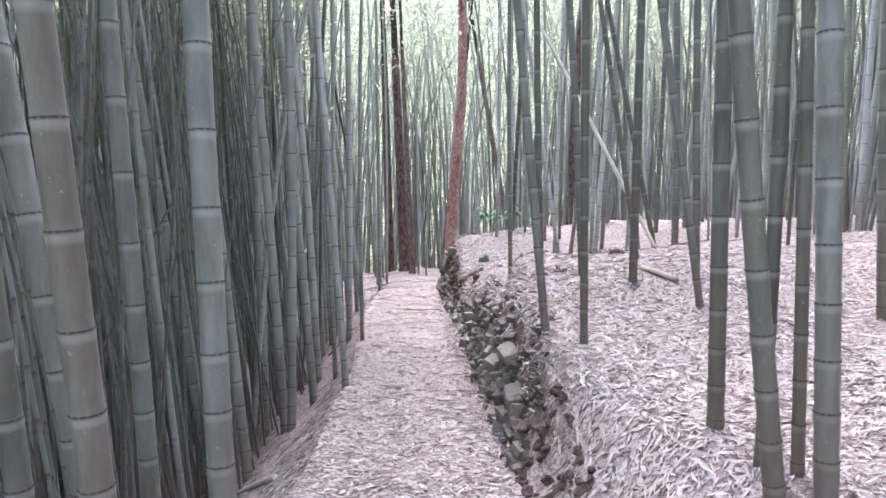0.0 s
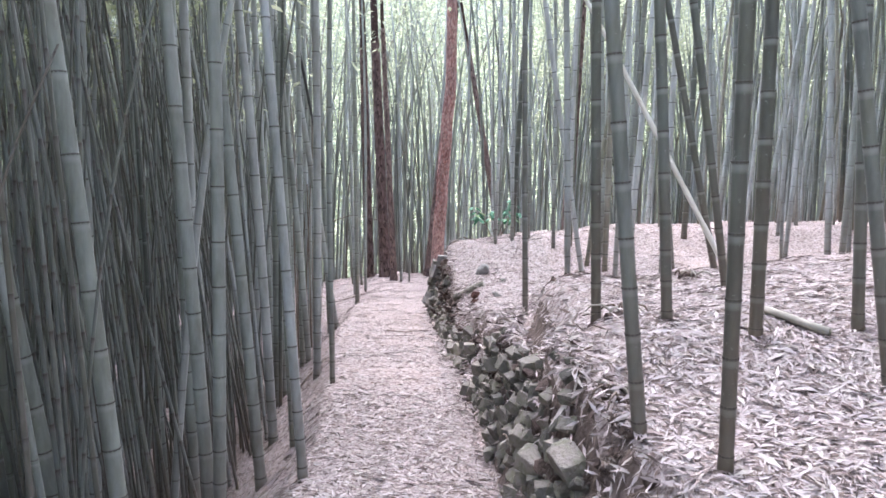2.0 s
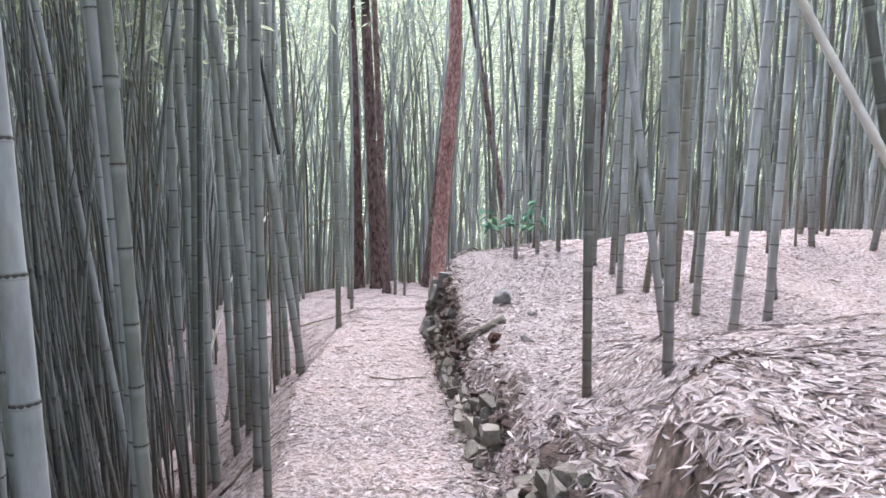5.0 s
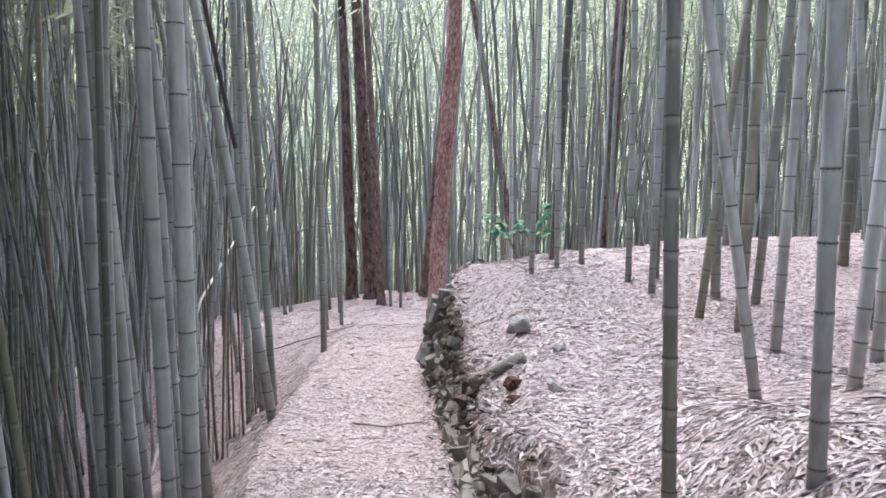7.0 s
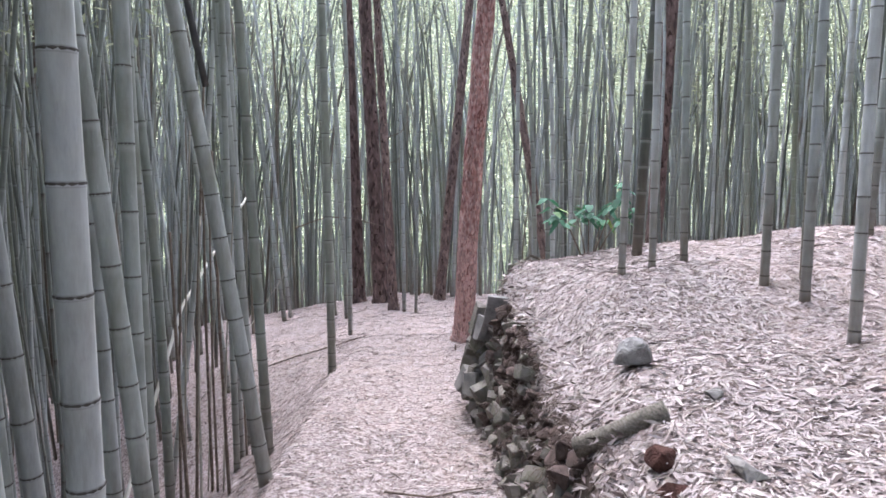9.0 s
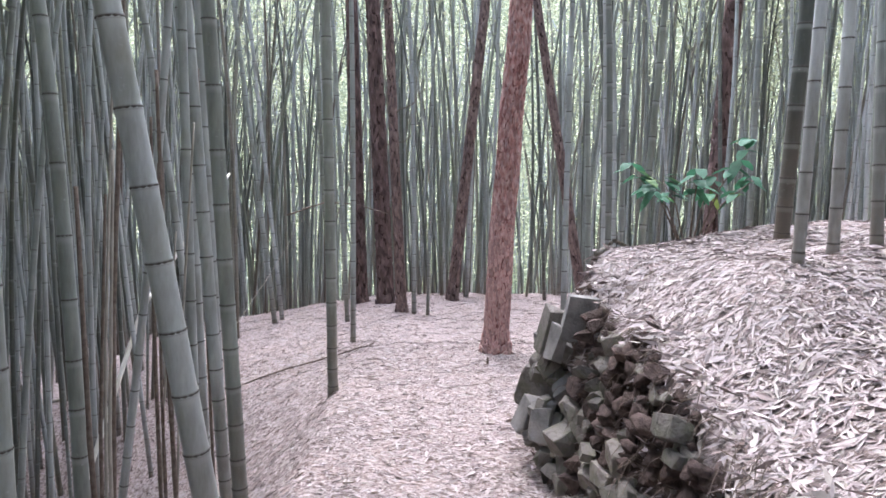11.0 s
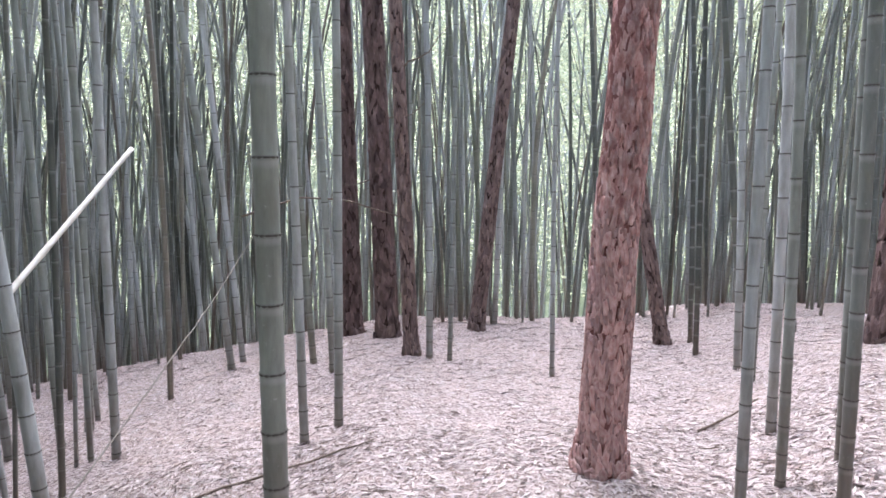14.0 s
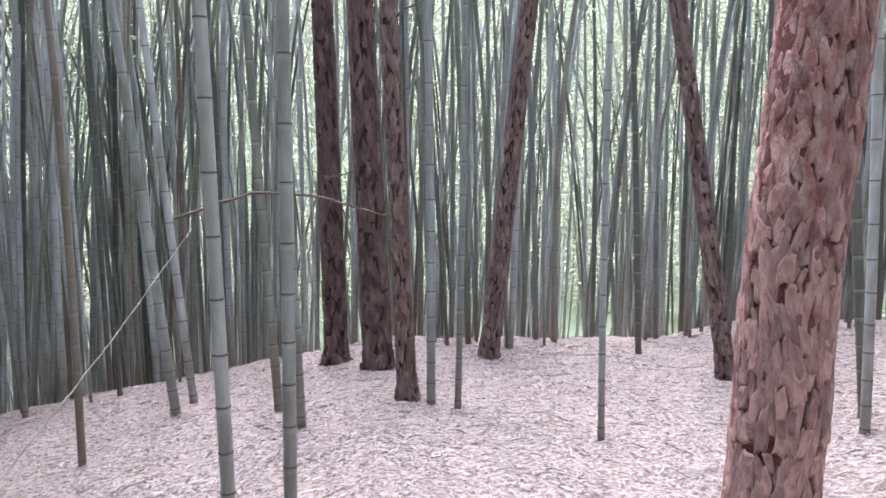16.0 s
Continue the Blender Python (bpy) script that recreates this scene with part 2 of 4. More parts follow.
def level(x, y):
    """height of the ground"""
    p = .06 - .081 * max(-6, min(y, 30))
    z = p
    w, b, e = lerp(y, WALL_X), lerp(y, BANK), lerp(y, EDGE)
    if x > w:
        d = x - w
        soft = .27 * ease(6, 7.2, y) * (1 - ease(14.7, 15.4, y))
        z += b * (1 - soft) * ease(0, lerp(y, ((3, 1.0), (5.0, .4), (6.2, .18), (8, .16), (9, .22), (9.5, .55), (10.3, .5), (11, .27), (15.1, .27), (15.6, .5), (17.5, 2.0))), d) + b * soft * ease(.12, .55 + .4 * ease(12.2, 13.6, y), d) + (1 - .75 * ease(20, 24, y)) * (.13 * max(0, min(d, 3.2) - .4) + .05 * max(0, min(d, 9) - 3.2))
        z += .16 * ease(1.2, 4.0, d) * ease(15.5, 18, y) * (1 - ease(22, 26, y))
    if x < e:
        d = e - x
        steep = 1 - ease(16.5, 20, y)
        z -= steep * (.85 * min(d, 2.2) + .45 * max(0, min(d, 12) - 2.2)) + (1 - steep) * lerp(y, ((20, .22), (24, .14))) * min(d, 7)
    # the terrace ends and the hill falls away
    far = max(0.0, (y - 26.6) , (y - 26.6 - .5 * (x + 1.8)) / 1.12 if x < -1.8 else 0)
    z -= .55 * min(far, 9) + .1 * max(0, min(far, 30) - 9)
    # the valley's other side
    away = math.hypot(x, y - 14)
    return z + 0.62 * max(0, min(away, 130) - 40)


def ground_z(x, y):
    near = 1 if abs(x) < 12 and -6 < y < 32 else 0
    z = level(x, y)
    z += 0.1 * math.exp(-((x - 0.08) ** 2 + (y - 18.9) ** 2) / 0.5)
    # a ledge where the bank has slipped
    edge = y - 8.05 - 0.6 * (x - 0.7) - 0.12 * math.sin(5 * x)
    z -= (0.18 + 0.14 * ease(8.4, 9.4, y)) * ease(0, 0.13, edge) * (1 - ease(9.3, 12, y)) * (1 - ease(0.9, 1.5, x)) * ease(0.62, 0.8, x)
    z += 0.07 * ease(6.9, 8.0, y) * (1 - ease(0, 0.13, edge)) * ease(0.7, 0.79, x) * (1 - ease(0.9, 1.5, x))
    # the crack between the stones and the slipped bank
    z -= 0.24 * math.exp(-((x - 0.69 - 0.1 * (y - 7.5)) / 0.055) ** 2) * ease(6.8, 7.1, y) * (1 - ease(7.9, 8.2, y))
    if near:
        z += 0.05 * noise.noise((x * 0.9, y * 0.9, 0)) + 0.03 * noise.noise((x * 3.1, y * 3.1, 5))
    return z


def axis(inner, outer, step, a, b):
    """Even steps between a and b, then ever wider ones to the horizon."""
    mid = list(np.arange(a, b + step / 2, step))
    low, high, gap = [], [], step
    at = a
    while at > -outer:
        gap *= 1.3
        at -= gap
        low.append(at)
    gap, at = step, b
    while at < outer:
        gap *= 1.3
        at += gap
        high.append(at)
    return low[::-1] + mid + high


def build_ground():
    xs, ys = axis(0, 900, 0.09, -4.5, 4.5), axis(0, 900, 0.11, 0.5, 28)
    verts = [(x, y, ground_z(x, y)) for y in ys for x in xs]
    n = len(xs)
    faces = [(j * n + i, j * n + i + 1, (j + 1) * n + i + 1, (j + 1) * n + i) for j in range(len(ys) - 1) for i in range(n - 1)]
    tagged(put("ground", mesh_of("ground", verts, faces, GROUND, True)), "hillside covered in pale dry bamboo leaves with a trodden path", "ground", kind="structure")


build_ground()


def litter():
    """Fallen leaves, thick on path and bank, thinning out far away."""
    rng = np.random.default_rng(3)
    verts, faces = [], []
    zones = ((-3.2, 3.2, 1.5, 12, 54000), (-3.6, 3.6, 11, 20, 64000), (-5.5, 5.0, 18, 27, 66000), (2.5, 8, 3, 17, 22000), (-1.2, 2.6, 3.0, 9.5, 42000), (0.1, 1.8, 9, 16, 28000))
    for x0, x1, y0, y1, count in zones:
        for x, y in zip(rng.uniform(x0, x1, count), rng.uniform(y0, y1, count)):
            z = ground_z(x, y)
            size = rng.uniform(0.018, 0.043) if rng.random() < 0.94 else rng.uniform(0.04, 0.07)
            a, wide = rng.uniform(0, 2 * math.pi), size * rng.uniform(0.11, 0.22)
            gx, gy = (ground_z(x + 0.05, y) - z) / 0.05, (ground_z(x, y + 0.05) - z) / 0.05
            if 13.4 < y < 15.1 and 0.05 < x - lerp(y, WALL_X) < 0.3 and rng.random() < 0.5:
                continue
            z += 0.02 * max(0.0, noise.noise((x * 5.5, y * 5.5, 9.0)))
            if gx > 1.2 and y > 4.4 and not 9.3 < y < 10.3 and rng.random() < 0.6:
                continue
            gx, gy = max(-1.1, min(gx, 1.1)), max(-1.1, min(gy, 1.1))
            c, s = math.cos(a), math.sin(a)
            lift, nose = rng.uniform(0.003, 0.012), rng.normal(0, 0.14)
            roll = rng.normal(0, 0.26)
            b = len(verts)
            mid, off = rng.uniform(-0.3, 0.3) * size, rng.normal(0, 0.5) * wide
            for u, v, h in ((-size, off, 0), (mid, wide, 0.1 * size), (size, off, 0), (mid, -wide, 0.1 * size)):
                dx, dy = u * c - v * s, u * s + v * c
                verts.append((x + dx, y + dy, z + lift + gx * dx + gy * dy + max(-0.004, h * 0.6 + nose * u * 0.5 + roll * v)))
            faces += [(b, b + 1, b + 2), (b, b + 2, b + 3)]
    # leaves caught on the stones of the wall
    for _ in range(3200):
        y = rng.uniform(5.0, 16.2)
        x = lerp(y, WALL_X) + rng.normal(0.16, 0.12)
        size, a = rng.uniform(0.025, 0.06), rng.uniform(0, 2 * math.pi)
        d = np.array([math.cos(a), math.sin(a), rng.normal(-0.15, 0.3)])
        d *= size / np.linalg.norm(d)
        w = np.cross(d, rng.normal(0, 1, 3))
        w *= size * rng.uniform(0.12, 0.22) / np.linalg.norm(w)
        p, b = np.array([x, y, ground_z(x, y) + rng.uniform(0.02, 0.1)]), len(verts)
        verts += [tuple(p - d), tuple(p + w), tuple(p + d), tuple(p - w)]
        faces += [(b, b + 1, b + 2), (b, b + 2, b + 3)]
    tagged(put("leaf_litter", mesh_of("leaf_litter", verts, faces, LITTER)), "pale pinkish dry bamboo leaves fallen on the ground", "leaf litter", kind="stuff")


litter()


def twigs():
    """Broken twigs strewn over the leaves."""
    rng = random.Random(17)
    verts, faces = [], []
    for _ in range(1700):
        x, y = rng.uniform(-4.5, 4.5), rng.uniform(2.5, 26)
        a, size = rng.uniform(0, 6.28), rng.uniform(0.02, 0.08)
        pts = []
        for k in (-1, 0, 1):
            px, py = x + k * size * math.cos(a + 0.25 * k), y + k * size * math.sin(a + 0.25 * k)
            pts.append((px, py, ground_z(px, py) + 0.012))
        r = rng.uniform(0.0015, 0.004)
        v, f = tube(pts, (r, r, r * 0.6), 4)
        b = len(verts)
        verts += v
        faces += [tuple(i + b for i in q) for q in f]
    tagged(put("twigs", mesh_of("twigs", verts, faces, TWIG)), "small brown twigs strewn over the dry leaves", "twigs", kind="stuff")


twigs()


# ---- bamboo ----
def joints(height, rng):
    """Heights of the joints of a stalk: close at the foot, wider above."""
    at, out = rng.uniform(0.03, 0.1), []
    while at < height:
        out.append(at)
        at += min(0.17 + 0.075 * at, 0.36) * rng.uniform(0.92, 1.08)
    return out


def bend(height, lx, ly, bow, s):
    """Where a stalk is at s metres up: leaning, and bowing over at the top."""
    k = s / height
    return Vector((lx * s + bow[0] * k ** 3, ly * s + bow[1] * k ** 3, s))


def culm_mesh(r, height, lx, ly, bow, rng, sides, fine):
    spots, rad, along, high = [], [], [], []
    js = joints(height, rng)

    def ring(s, grow, u):
        taper = 1.0 - 0.72 * (max(s, 0) / height) ** 1.5
        spots.append(bend(height, lx, ly, bow, s))
        rad.append(r * taper * grow)
        along.append(u)
        high.append(min(1.0, max(0.0, s) / 3.0))

    ring(-0.12, 1.12, 0.5)
    for a, b in zip(js, js[1:]):
        if fine:
            ring(a, 1.05, 0.0)
            ring(a + 0.009, 0.985, 0.03)
            ring(a + 0.03, 0.97, 0.09)
            ring(b - 0.03, 0.99, 0.93)
            ring(b - 0.008, 1.03, 0.99)
        else:
            ring(a, 1.05, 0.0)
            ring(a + 0.02, 0.975, 0.07)
            ring(b - 0.015, 1.02, 0.96)
    verts, faces = tube(spots, rad, sides)
    return verts, faces, np.repeat(along, sides), np.repeat(high, sides), js


def ring_mesh():
    verts, faces = [], []
    for z, r in ((-0.006, 1.0), (-0.001, 1.06), (0.001, 1.06), (0.004, 1.0)):
        for k in range(16):
            verts.append((r * math.cos(k * math.pi / 8), r * math.sin(k * math.pi / 8), z))
    for n in range(3):
        for k in range(16):
            a, b = n * 16 + k, n * 16 + (k + 1) % 16
            faces.append((a, b, b + 16, a + 16))
    return mesh_of("node_ring", verts, faces, RING, True)


NODE_RING = ring_mesh()


def crown_mesh(seed, count=130):
    """Twigs and drooping leaves round the upper stalk, mostly unseen overhead, added for shade."""
    rng = np.random.default_rng(seed)
    verts, faces = [], []
    for _ in range(count):
        s = rng.uniform(-3.2, 0.4)
        far = rng.uniform(0.1, 1.1) * (1.0 - 0.6 * max(0, s + 2) / 2.5)
        a = rng.uniform(0, 2 * math.pi)
        p = np.array([far * math.cos(a), far * math.sin(a), s + rng.normal(0, 0.2)])
        d = np.array([math.cos(a + rng.normal(0, 0.7)), math.sin(a + rng.normal(0, 0.7)), rng.uniform(-0.9, 0.1)])
        d /= np.linalg.norm(d)
        w = np.cross(d, (0, 0, 1)) * rng.uniform(0.03, 0.06)
        size = rng.uniform(0.16, 0.3)
        b = len(verts)
        verts += [tuple(p), tuple(p + d * size * 0.4 + w), tuple(p + d * size), tuple(p + d * size * 0.4 - w)]
        faces += [(b, b + 1, b + 2), (b, b + 2, b + 3)]
    return mesh_of("crown", verts, faces, CANOPY)


CROWNS = [crown_mesh(n) for n in range(4)]
STALKS, THICKET = [], []


def stalk(x, y, r, lx, fine=True, ly=None, skin=None, label="", group="bamboo stalks of the grove"):
    rng = random.Random(f"{x} {y}")
    z = ground_z(x, y)
    ly = rng.gauss(0, 0.03) if ly is None else ly
    height = rng.uniform(9.5, 12.5) * (0.75 + 6 * min(r, 0.045))
    bow = (rng.gauss(0, 0.9), rng.gauss(0, 0.9))
    base = put("bamboo_stalk", None, None, Matrix.Translation((x, y, z)))
    tagged(base, label or "grey-green jointed bamboo stalk growing from the leaf litter", "bamboo", group)
    verts, faces, along, high, js = culm_mesh(r, height, lx, ly, bow, rng, 12 if fine else 8, fine)
    put("culm", mesh_of("culm", verts, faces, skin or BAMBOO, True, (("along", along), ("height", high))), base)
    if fine:
        for s in js[:18]:
            p, q = bend(height, lx, ly, bow, s), bend(height, lx, ly, bow, s + 0.1)
            grow = r * (1.0 - 0.72 * (s / height) ** 1.5)
            turn = (q - p).to_track_quat("Z", "Y").to_matrix().to_4x4()
            put("node_ring", NODE_RING, base, Matrix.Translation(p) @ turn @ Matrix.Diagonal((grow, grow, 1, 1)))
    top = bend(height, lx, ly, bow, height)
    put("crown", rng.choice(CROWNS), base, Matrix.Translation(top) @ Matrix.Rotation(rng.uniform(0, 6.28), 4, "Z"), "thin drooping green leaves")
    STALKS.append((x, y))


# stalks on the bank above the stone wall: place, radius, lean
BANK_STALKS = [
    (1.48, 3.95, 0.042, -0.03), (1.46, 3.22, 0.043, -0.158), (1.54, 3.57, 0.031, -0.02), (1.65, 3.47, 0.028, -0.04),
    (1.64, 3.22, 0.047, -0.047), (3.04, 5.18, 0.041, -0.1), (1.06, 5.19, 0.028, -0.05), (0.85, 5.55, 0.032, -0.129),
    (1.65, 6.25, 0.035, -0.015), (2.03, 5.75, 0.030, -0.19), (1.29, 6.55, 0.032, -0.08), (2.81, 9.57, 0.034, -0.24),
    (0.98, 6.9, 0.031, -0.06), (2.15, 6.2, 0.030, -0.05), (0.97, 9.85, 0.031, -0.04), (3.3, 10.3, 0.050, -0.04), (2.0, 7.45, 0.027, -0.2),
]
FAR_BANK_STALKS = [
    (2.46, 12.5, 0.043, -0.03), (2.01, 12.92, 0.034, -0.01), (4.05, 13.79, 0.048, 0.01), (2.9, 13.17, 0.040, 0.009),
    (1.96, 13.9, 0.032, -0.035), (4.67, 14.0, 0.040, -0.09), (1.31, 9.4, 0.031, -0.05), (1.81, 10.86, 0.033, -0.184),
    (2.45, 11.91, 0.037, 0.005), (2.26, 10.7, 0.037, 0.037), (2.63, 13.39, 0.044, -0.05), (1.36, 14.53, 0.030, -0.03),
    (1.05, 14.3, 0.029, 0.0), (1.65, 14.62, 0.032, -0.02), (2.96, 11.57, 0.039, 0.0), (2.24, 13.9, 0.028, -0.007),
    (2.29, 12.9, 0.036, 0.1), (2.12, 13.65, 0.034, -0.01), (1.44, 15.2, 0.046, 0.02), (3.4, 15.0, 0.04, 0.03),
]
# stalks along the lower edge of the path and on the slope under it
SLOPE_STALKS = [
    (-0.66, 3.07, 0.052, -0.062), (-0.87, 2.68, 0.052, -0.061), (-1.27, 3.85, 0.048, -0.052), (-1.12, 3.17, 0.050, -0.175),
    (-1.2, 2.83, 0.045, -0.079), (-1.51, 6.13, 0.044, -0.102), (-1.89, 6.42, 0.044, -0.132), (-2.38, 7.48, 0.043, 0.007),
    (-1.31, 7.9, 0.045, -0.09), (-2.14, 8.95, 0.043, 0.004), (-1.92, 8.22, 0.043, -0.035), (-2.29, 8.56, 0.043, -0.078),
    (-1.45, 7.17, 0.045, -0.064), (-0.84, 7.1, 0.033, -0.09), (-1.03, 9.79, 0.028, -0.02), (-1.33, 6.92, 0.042, 0.012),
    (-2.04, 8.64, 0.045, -0.033), (-1.5, 9.14, 0.046, -0.053), (-2.05, 11.77, 0.04, -0.073), (-1.84, 12.0, 0.036, -0.064),
    (-1.15, 8.35, 0.03, -0.05),
]
LOWER_SLOPE_STALKS = [
    (-2.02, 12.56, 0.040, -0.053), (-2.3, 11.86, 0.043, -0.04), (-1.87, 11.47, 0.043, -0.056), (-1.39, 11.01, 0.050, 0.003),
    (-2.08, 12.12, 0.045, -0.068), (-1.92, 11.21, 0.045, -0.009), (-1.72, 12.3, 0.045, -0.077), (-2.13, 13.26, 0.043, -0.024),
    (-1.81, 14.97, 0.046, -0.054), (-2.33, 15.98, 0.043, -0.033), (-3.25, 16.4, 0.035, 0.144),
    (-2.12, 15.75, 0.045, -0.061), (-2.41, 16.7, 0.043, -0.036), (-1.52, 13.63, 0.05, -0.149), (-2.24, 15.5, 0.033, -0.014),
    (-1.83, 12.4, 0.040, -0.022), (-2.5, 14.5, 0.04, -0.03), (-1.57, 17.28, 0.049, -0.023), (-1.68, 20.25, 0.037, -0.011),
]
TERRACE_STALKS = [
    (-3.7, 20.72, 0.040, -0.013), (-3.3, 18.9, 0.046, -0.105), (-4.35, 21.6, 0.045, 0.011), (-4.94, 21.23, 0.045, -0.105),
    (-4.46, 21.26, 0.038, -0.061), (0.8, 18.4, 0.033, -0.018), (1.11, 18.55, 0.031, -0.042), (1.2, 18.1, 0.035, -0.034),
    (1.52, 18.65, 0.027, -0.058), (1.41, 17.96, 0.037, 0.045), (2.2, 21.41, 0.036, -0.024), (-1.92, 20.0, 0.036, -0.037),
    (-2.31, 23.1, 0.044, -0.09), (-3.4, 24.0, 0.042, -0.098), (0.4, 21.8, 0.027, -0.03), (-0.88, 22.95, 0.042, -0.02),
    (-0.64, 22.8, 0.031, 0.004), (2.7, 23.81, 0.036, -0.034), (-3.45, 23.6, 0.05, -0.118), (2.45, 21.8, 0.037, -0.129),
    (1.87, 25.4, 0.042, -0.076), (2.4, 22.9, 0.035, -0.02), (1.48, 19.37, 0.036, -0.02), (2.1, 20.9, 0.03, 0.0), (-2.0, 22.5, 0.04, -0.05),
]
for rows in (BANK_STALKS, FAR_BANK_STALKS, SLOPE_STALKS, LOWER_SLOPE_STALKS, TERRACE_STALKS):
    for x, y, r, lx in rows:
        # the nearest stalks get the skin with backlit shade in its colour
        backlit = rows is BANK_STALKS or y < 5
        stalk(x, y, r, lx, skin=SHADED_BAMBOO if backlit else PALE_BAMBOO if x < -1 else None, label="dark bamboo stalk growing from the leaf litter, backlit shade in its colour" if backlit else "pale grey-green bamboo stalk growing from the leaf litter" if x < -1 else "")


def clear(x, y, gap):
    return all((x - a) ** 2 + (y - b) ** 2 > gap * gap for a, b in STALKS)


def scatter_stalks():
    """The grove's nearer stalks that stand between those above."""
    rng = random.Random(11)
    # x0, x1, y0, y1, how many; each kept off the path
    for x0, x1, y0, y1, count in ((-6.5, -1.4, 4.5, 20, 125), (3.2, 9, 6, 18, 46), (-5.5, -1.4, 4.2, 12.5, 50), (-7, -3.6, 19.5, 26, 26), (3.0, 8, 17, 26, 28)):
        made = 0
        for _ in range(count * 12):
            x, y = rng.uniform(x0, x1), rng.uniform(y0, y1)
            if x < 0 and y < 20 and x > (lerp(y, EDGE) - 0.5 if y < 11.5 else -3.3):
                continue
            if not clear(x, y, 0.22):
                continue
            r, lx = rng.uniform(0.014, 0.028 if x < 0 else 0.042), rng.gauss(-0.1 if x < 0 and y < 13 else -0.06 if x < 0 else -0.02, 0.05)
            if len(STALKS) < 298:
                stalk(x, y, r, lx, False)
            else:
                THICKET.append((x, y))
            made += 1
            if made == count:
                break


scatter_stalks()


def grove():
    """All the further bamboo, past counting, and unseen stalks added to shade the start."""
    rng = random.Random(5)
    verts, faces, along, high = [], [], [], []
    lv, lf = [], []
    nrng = np.random.default_rng(8)
    spots = list(THICKET)
    # the zones behind and beside the start are out of view, added for shade
    for x0, x1, y0, y1, count in ((-24, -5.5, 1, 24, 520), (-16, 16, 26.2, 34, 680), (-30, 30, 33, 52, 700), (8, 24, 0, 27, 560), (3, 9, -2, 5, 120), (-9, -4.0, 6, 20, 430), (-16, -4.5, 24, 33, 300), (-11, -5.5, 20, 27, 90), (-6, -2.4, 1, 12, 60), (5, 16, 2, 16, 230), (-9, -2.6, -2, 4, 70), (-12, 14, -14, -1.2, 420), (-6, 9, 25.6, 28, 110), (7, 24, 10, 36, 500), (12, 30, 24, 46, 200)):
        for _ in range(count):
            spots.append((rng.uniform(x0, x1), rng.uniform(y0, y1)))
    for x, y in spots:
        z = ground_z(x, y)
        r, height = rng.uniform(0.015, 0.034) if -9 < x < 0 and y < 20 else rng.uniform(0.02, 0.048), rng.uniform(9, 13)
        lx, ly = rng.gauss(-0.01, 0.05), rng.gauss(0, 0.04)
        bow = (rng.gauss(0, 1.2), rng.gauss(0, 1.2))
        far = y > 33 or abs(x) > 12
        if far:
            ss = [-0.2, 0.0]
            while ss[-1] < height:
                ss.append(ss[-1] + 0.9)
            us = [0.5] * len(ss)
        else:
            ss, us = [-0.2], [0.5]
            for a, b in zip(*(lambda j: (j, j[1:]))(joints(8.0, rng))):
                ss += [a, a + 0.03, b - 0.02]
                us += [0.0, 0.08, 0.95]
            ss += [height]
            us += [0.5]
        pts = [Vector((x, y, z)) + bend(height, lx, ly, bow, s) for s in ss]
        v, f = tube(pts, [r * (1 - 0.75 * (max(s, 0) / height) ** 1.5) for s in ss], 5, False)
        b = len(verts)
        verts += v
        faces += [tuple(i + b for i in q) for q in f]
        along += [u for u in us for _ in range(5)]
        high += [min(1.0, max(0.0, s) / 3.0) for s in ss for _ in range(5)]
        # its leaves, thickest on the right where they are added to shade that side
        n = 60 if y > 33 else 150 if x > 3 else 50 if x < -4 else 64
        s = nrng.uniform(0.35 if y > 33 else 0.6, 1.02, n) * height
        k = s / height
        mid = np.stack([x + lx * s + bow[0] * k ** 3, y + ly * s + bow[1] * k ** 3, z + s], 1)
        a, reach = nrng.uniform(0, 6.283, n), nrng.uniform(0.1, 1.0, n)
        mid += np.stack([reach * np.cos(a), reach * np.sin(a), nrng.normal(0, 0.2, n)], 1)
        d = nrng.normal(0, 1, (n, 3)) * (1, 1, 0.7) - (0, 0, 0.4)
        d /= np.linalg.norm(d, axis=1)[:, None]
        w = np.cross(d, nrng.normal(0, 1, (n, 3)))
        fine = 1.0 if y > 33 else 0.6
        w *= (fine * nrng.uniform(0.022, 0.045, n) / np.linalg.norm(w, axis=1))[:, None]
        size = fine * nrng.uniform(0.15, 0.3, n)[:, None]
        quad = np.stack([mid, mid + d * size * 0.4 + w, mid + d * size, mid + d * size * 0.4 - w], 1)
        lv.append(quad.reshape(-1, 3))
    tagged(put("bamboo_grove", mesh_of("bamboo_grove", verts, faces, GROVE, True, (("along", along), ("height", high)))), "dense distant grove of thin grey-green bamboo stalks, with unseen ones added for shade", "bamboo grove", kind="stuff")
    lv = np.concatenate(lv)
    q = np.arange(len(lv)).reshape(-1, 4)
    tagged(put("bamboo_foliage", mesh_of("bamboo_foliage", lv, q, CANOPY)), "light green bamboo leaves among the distant stalks, with unseen ones added for shade", "foliage", kind="stuff")


grove()


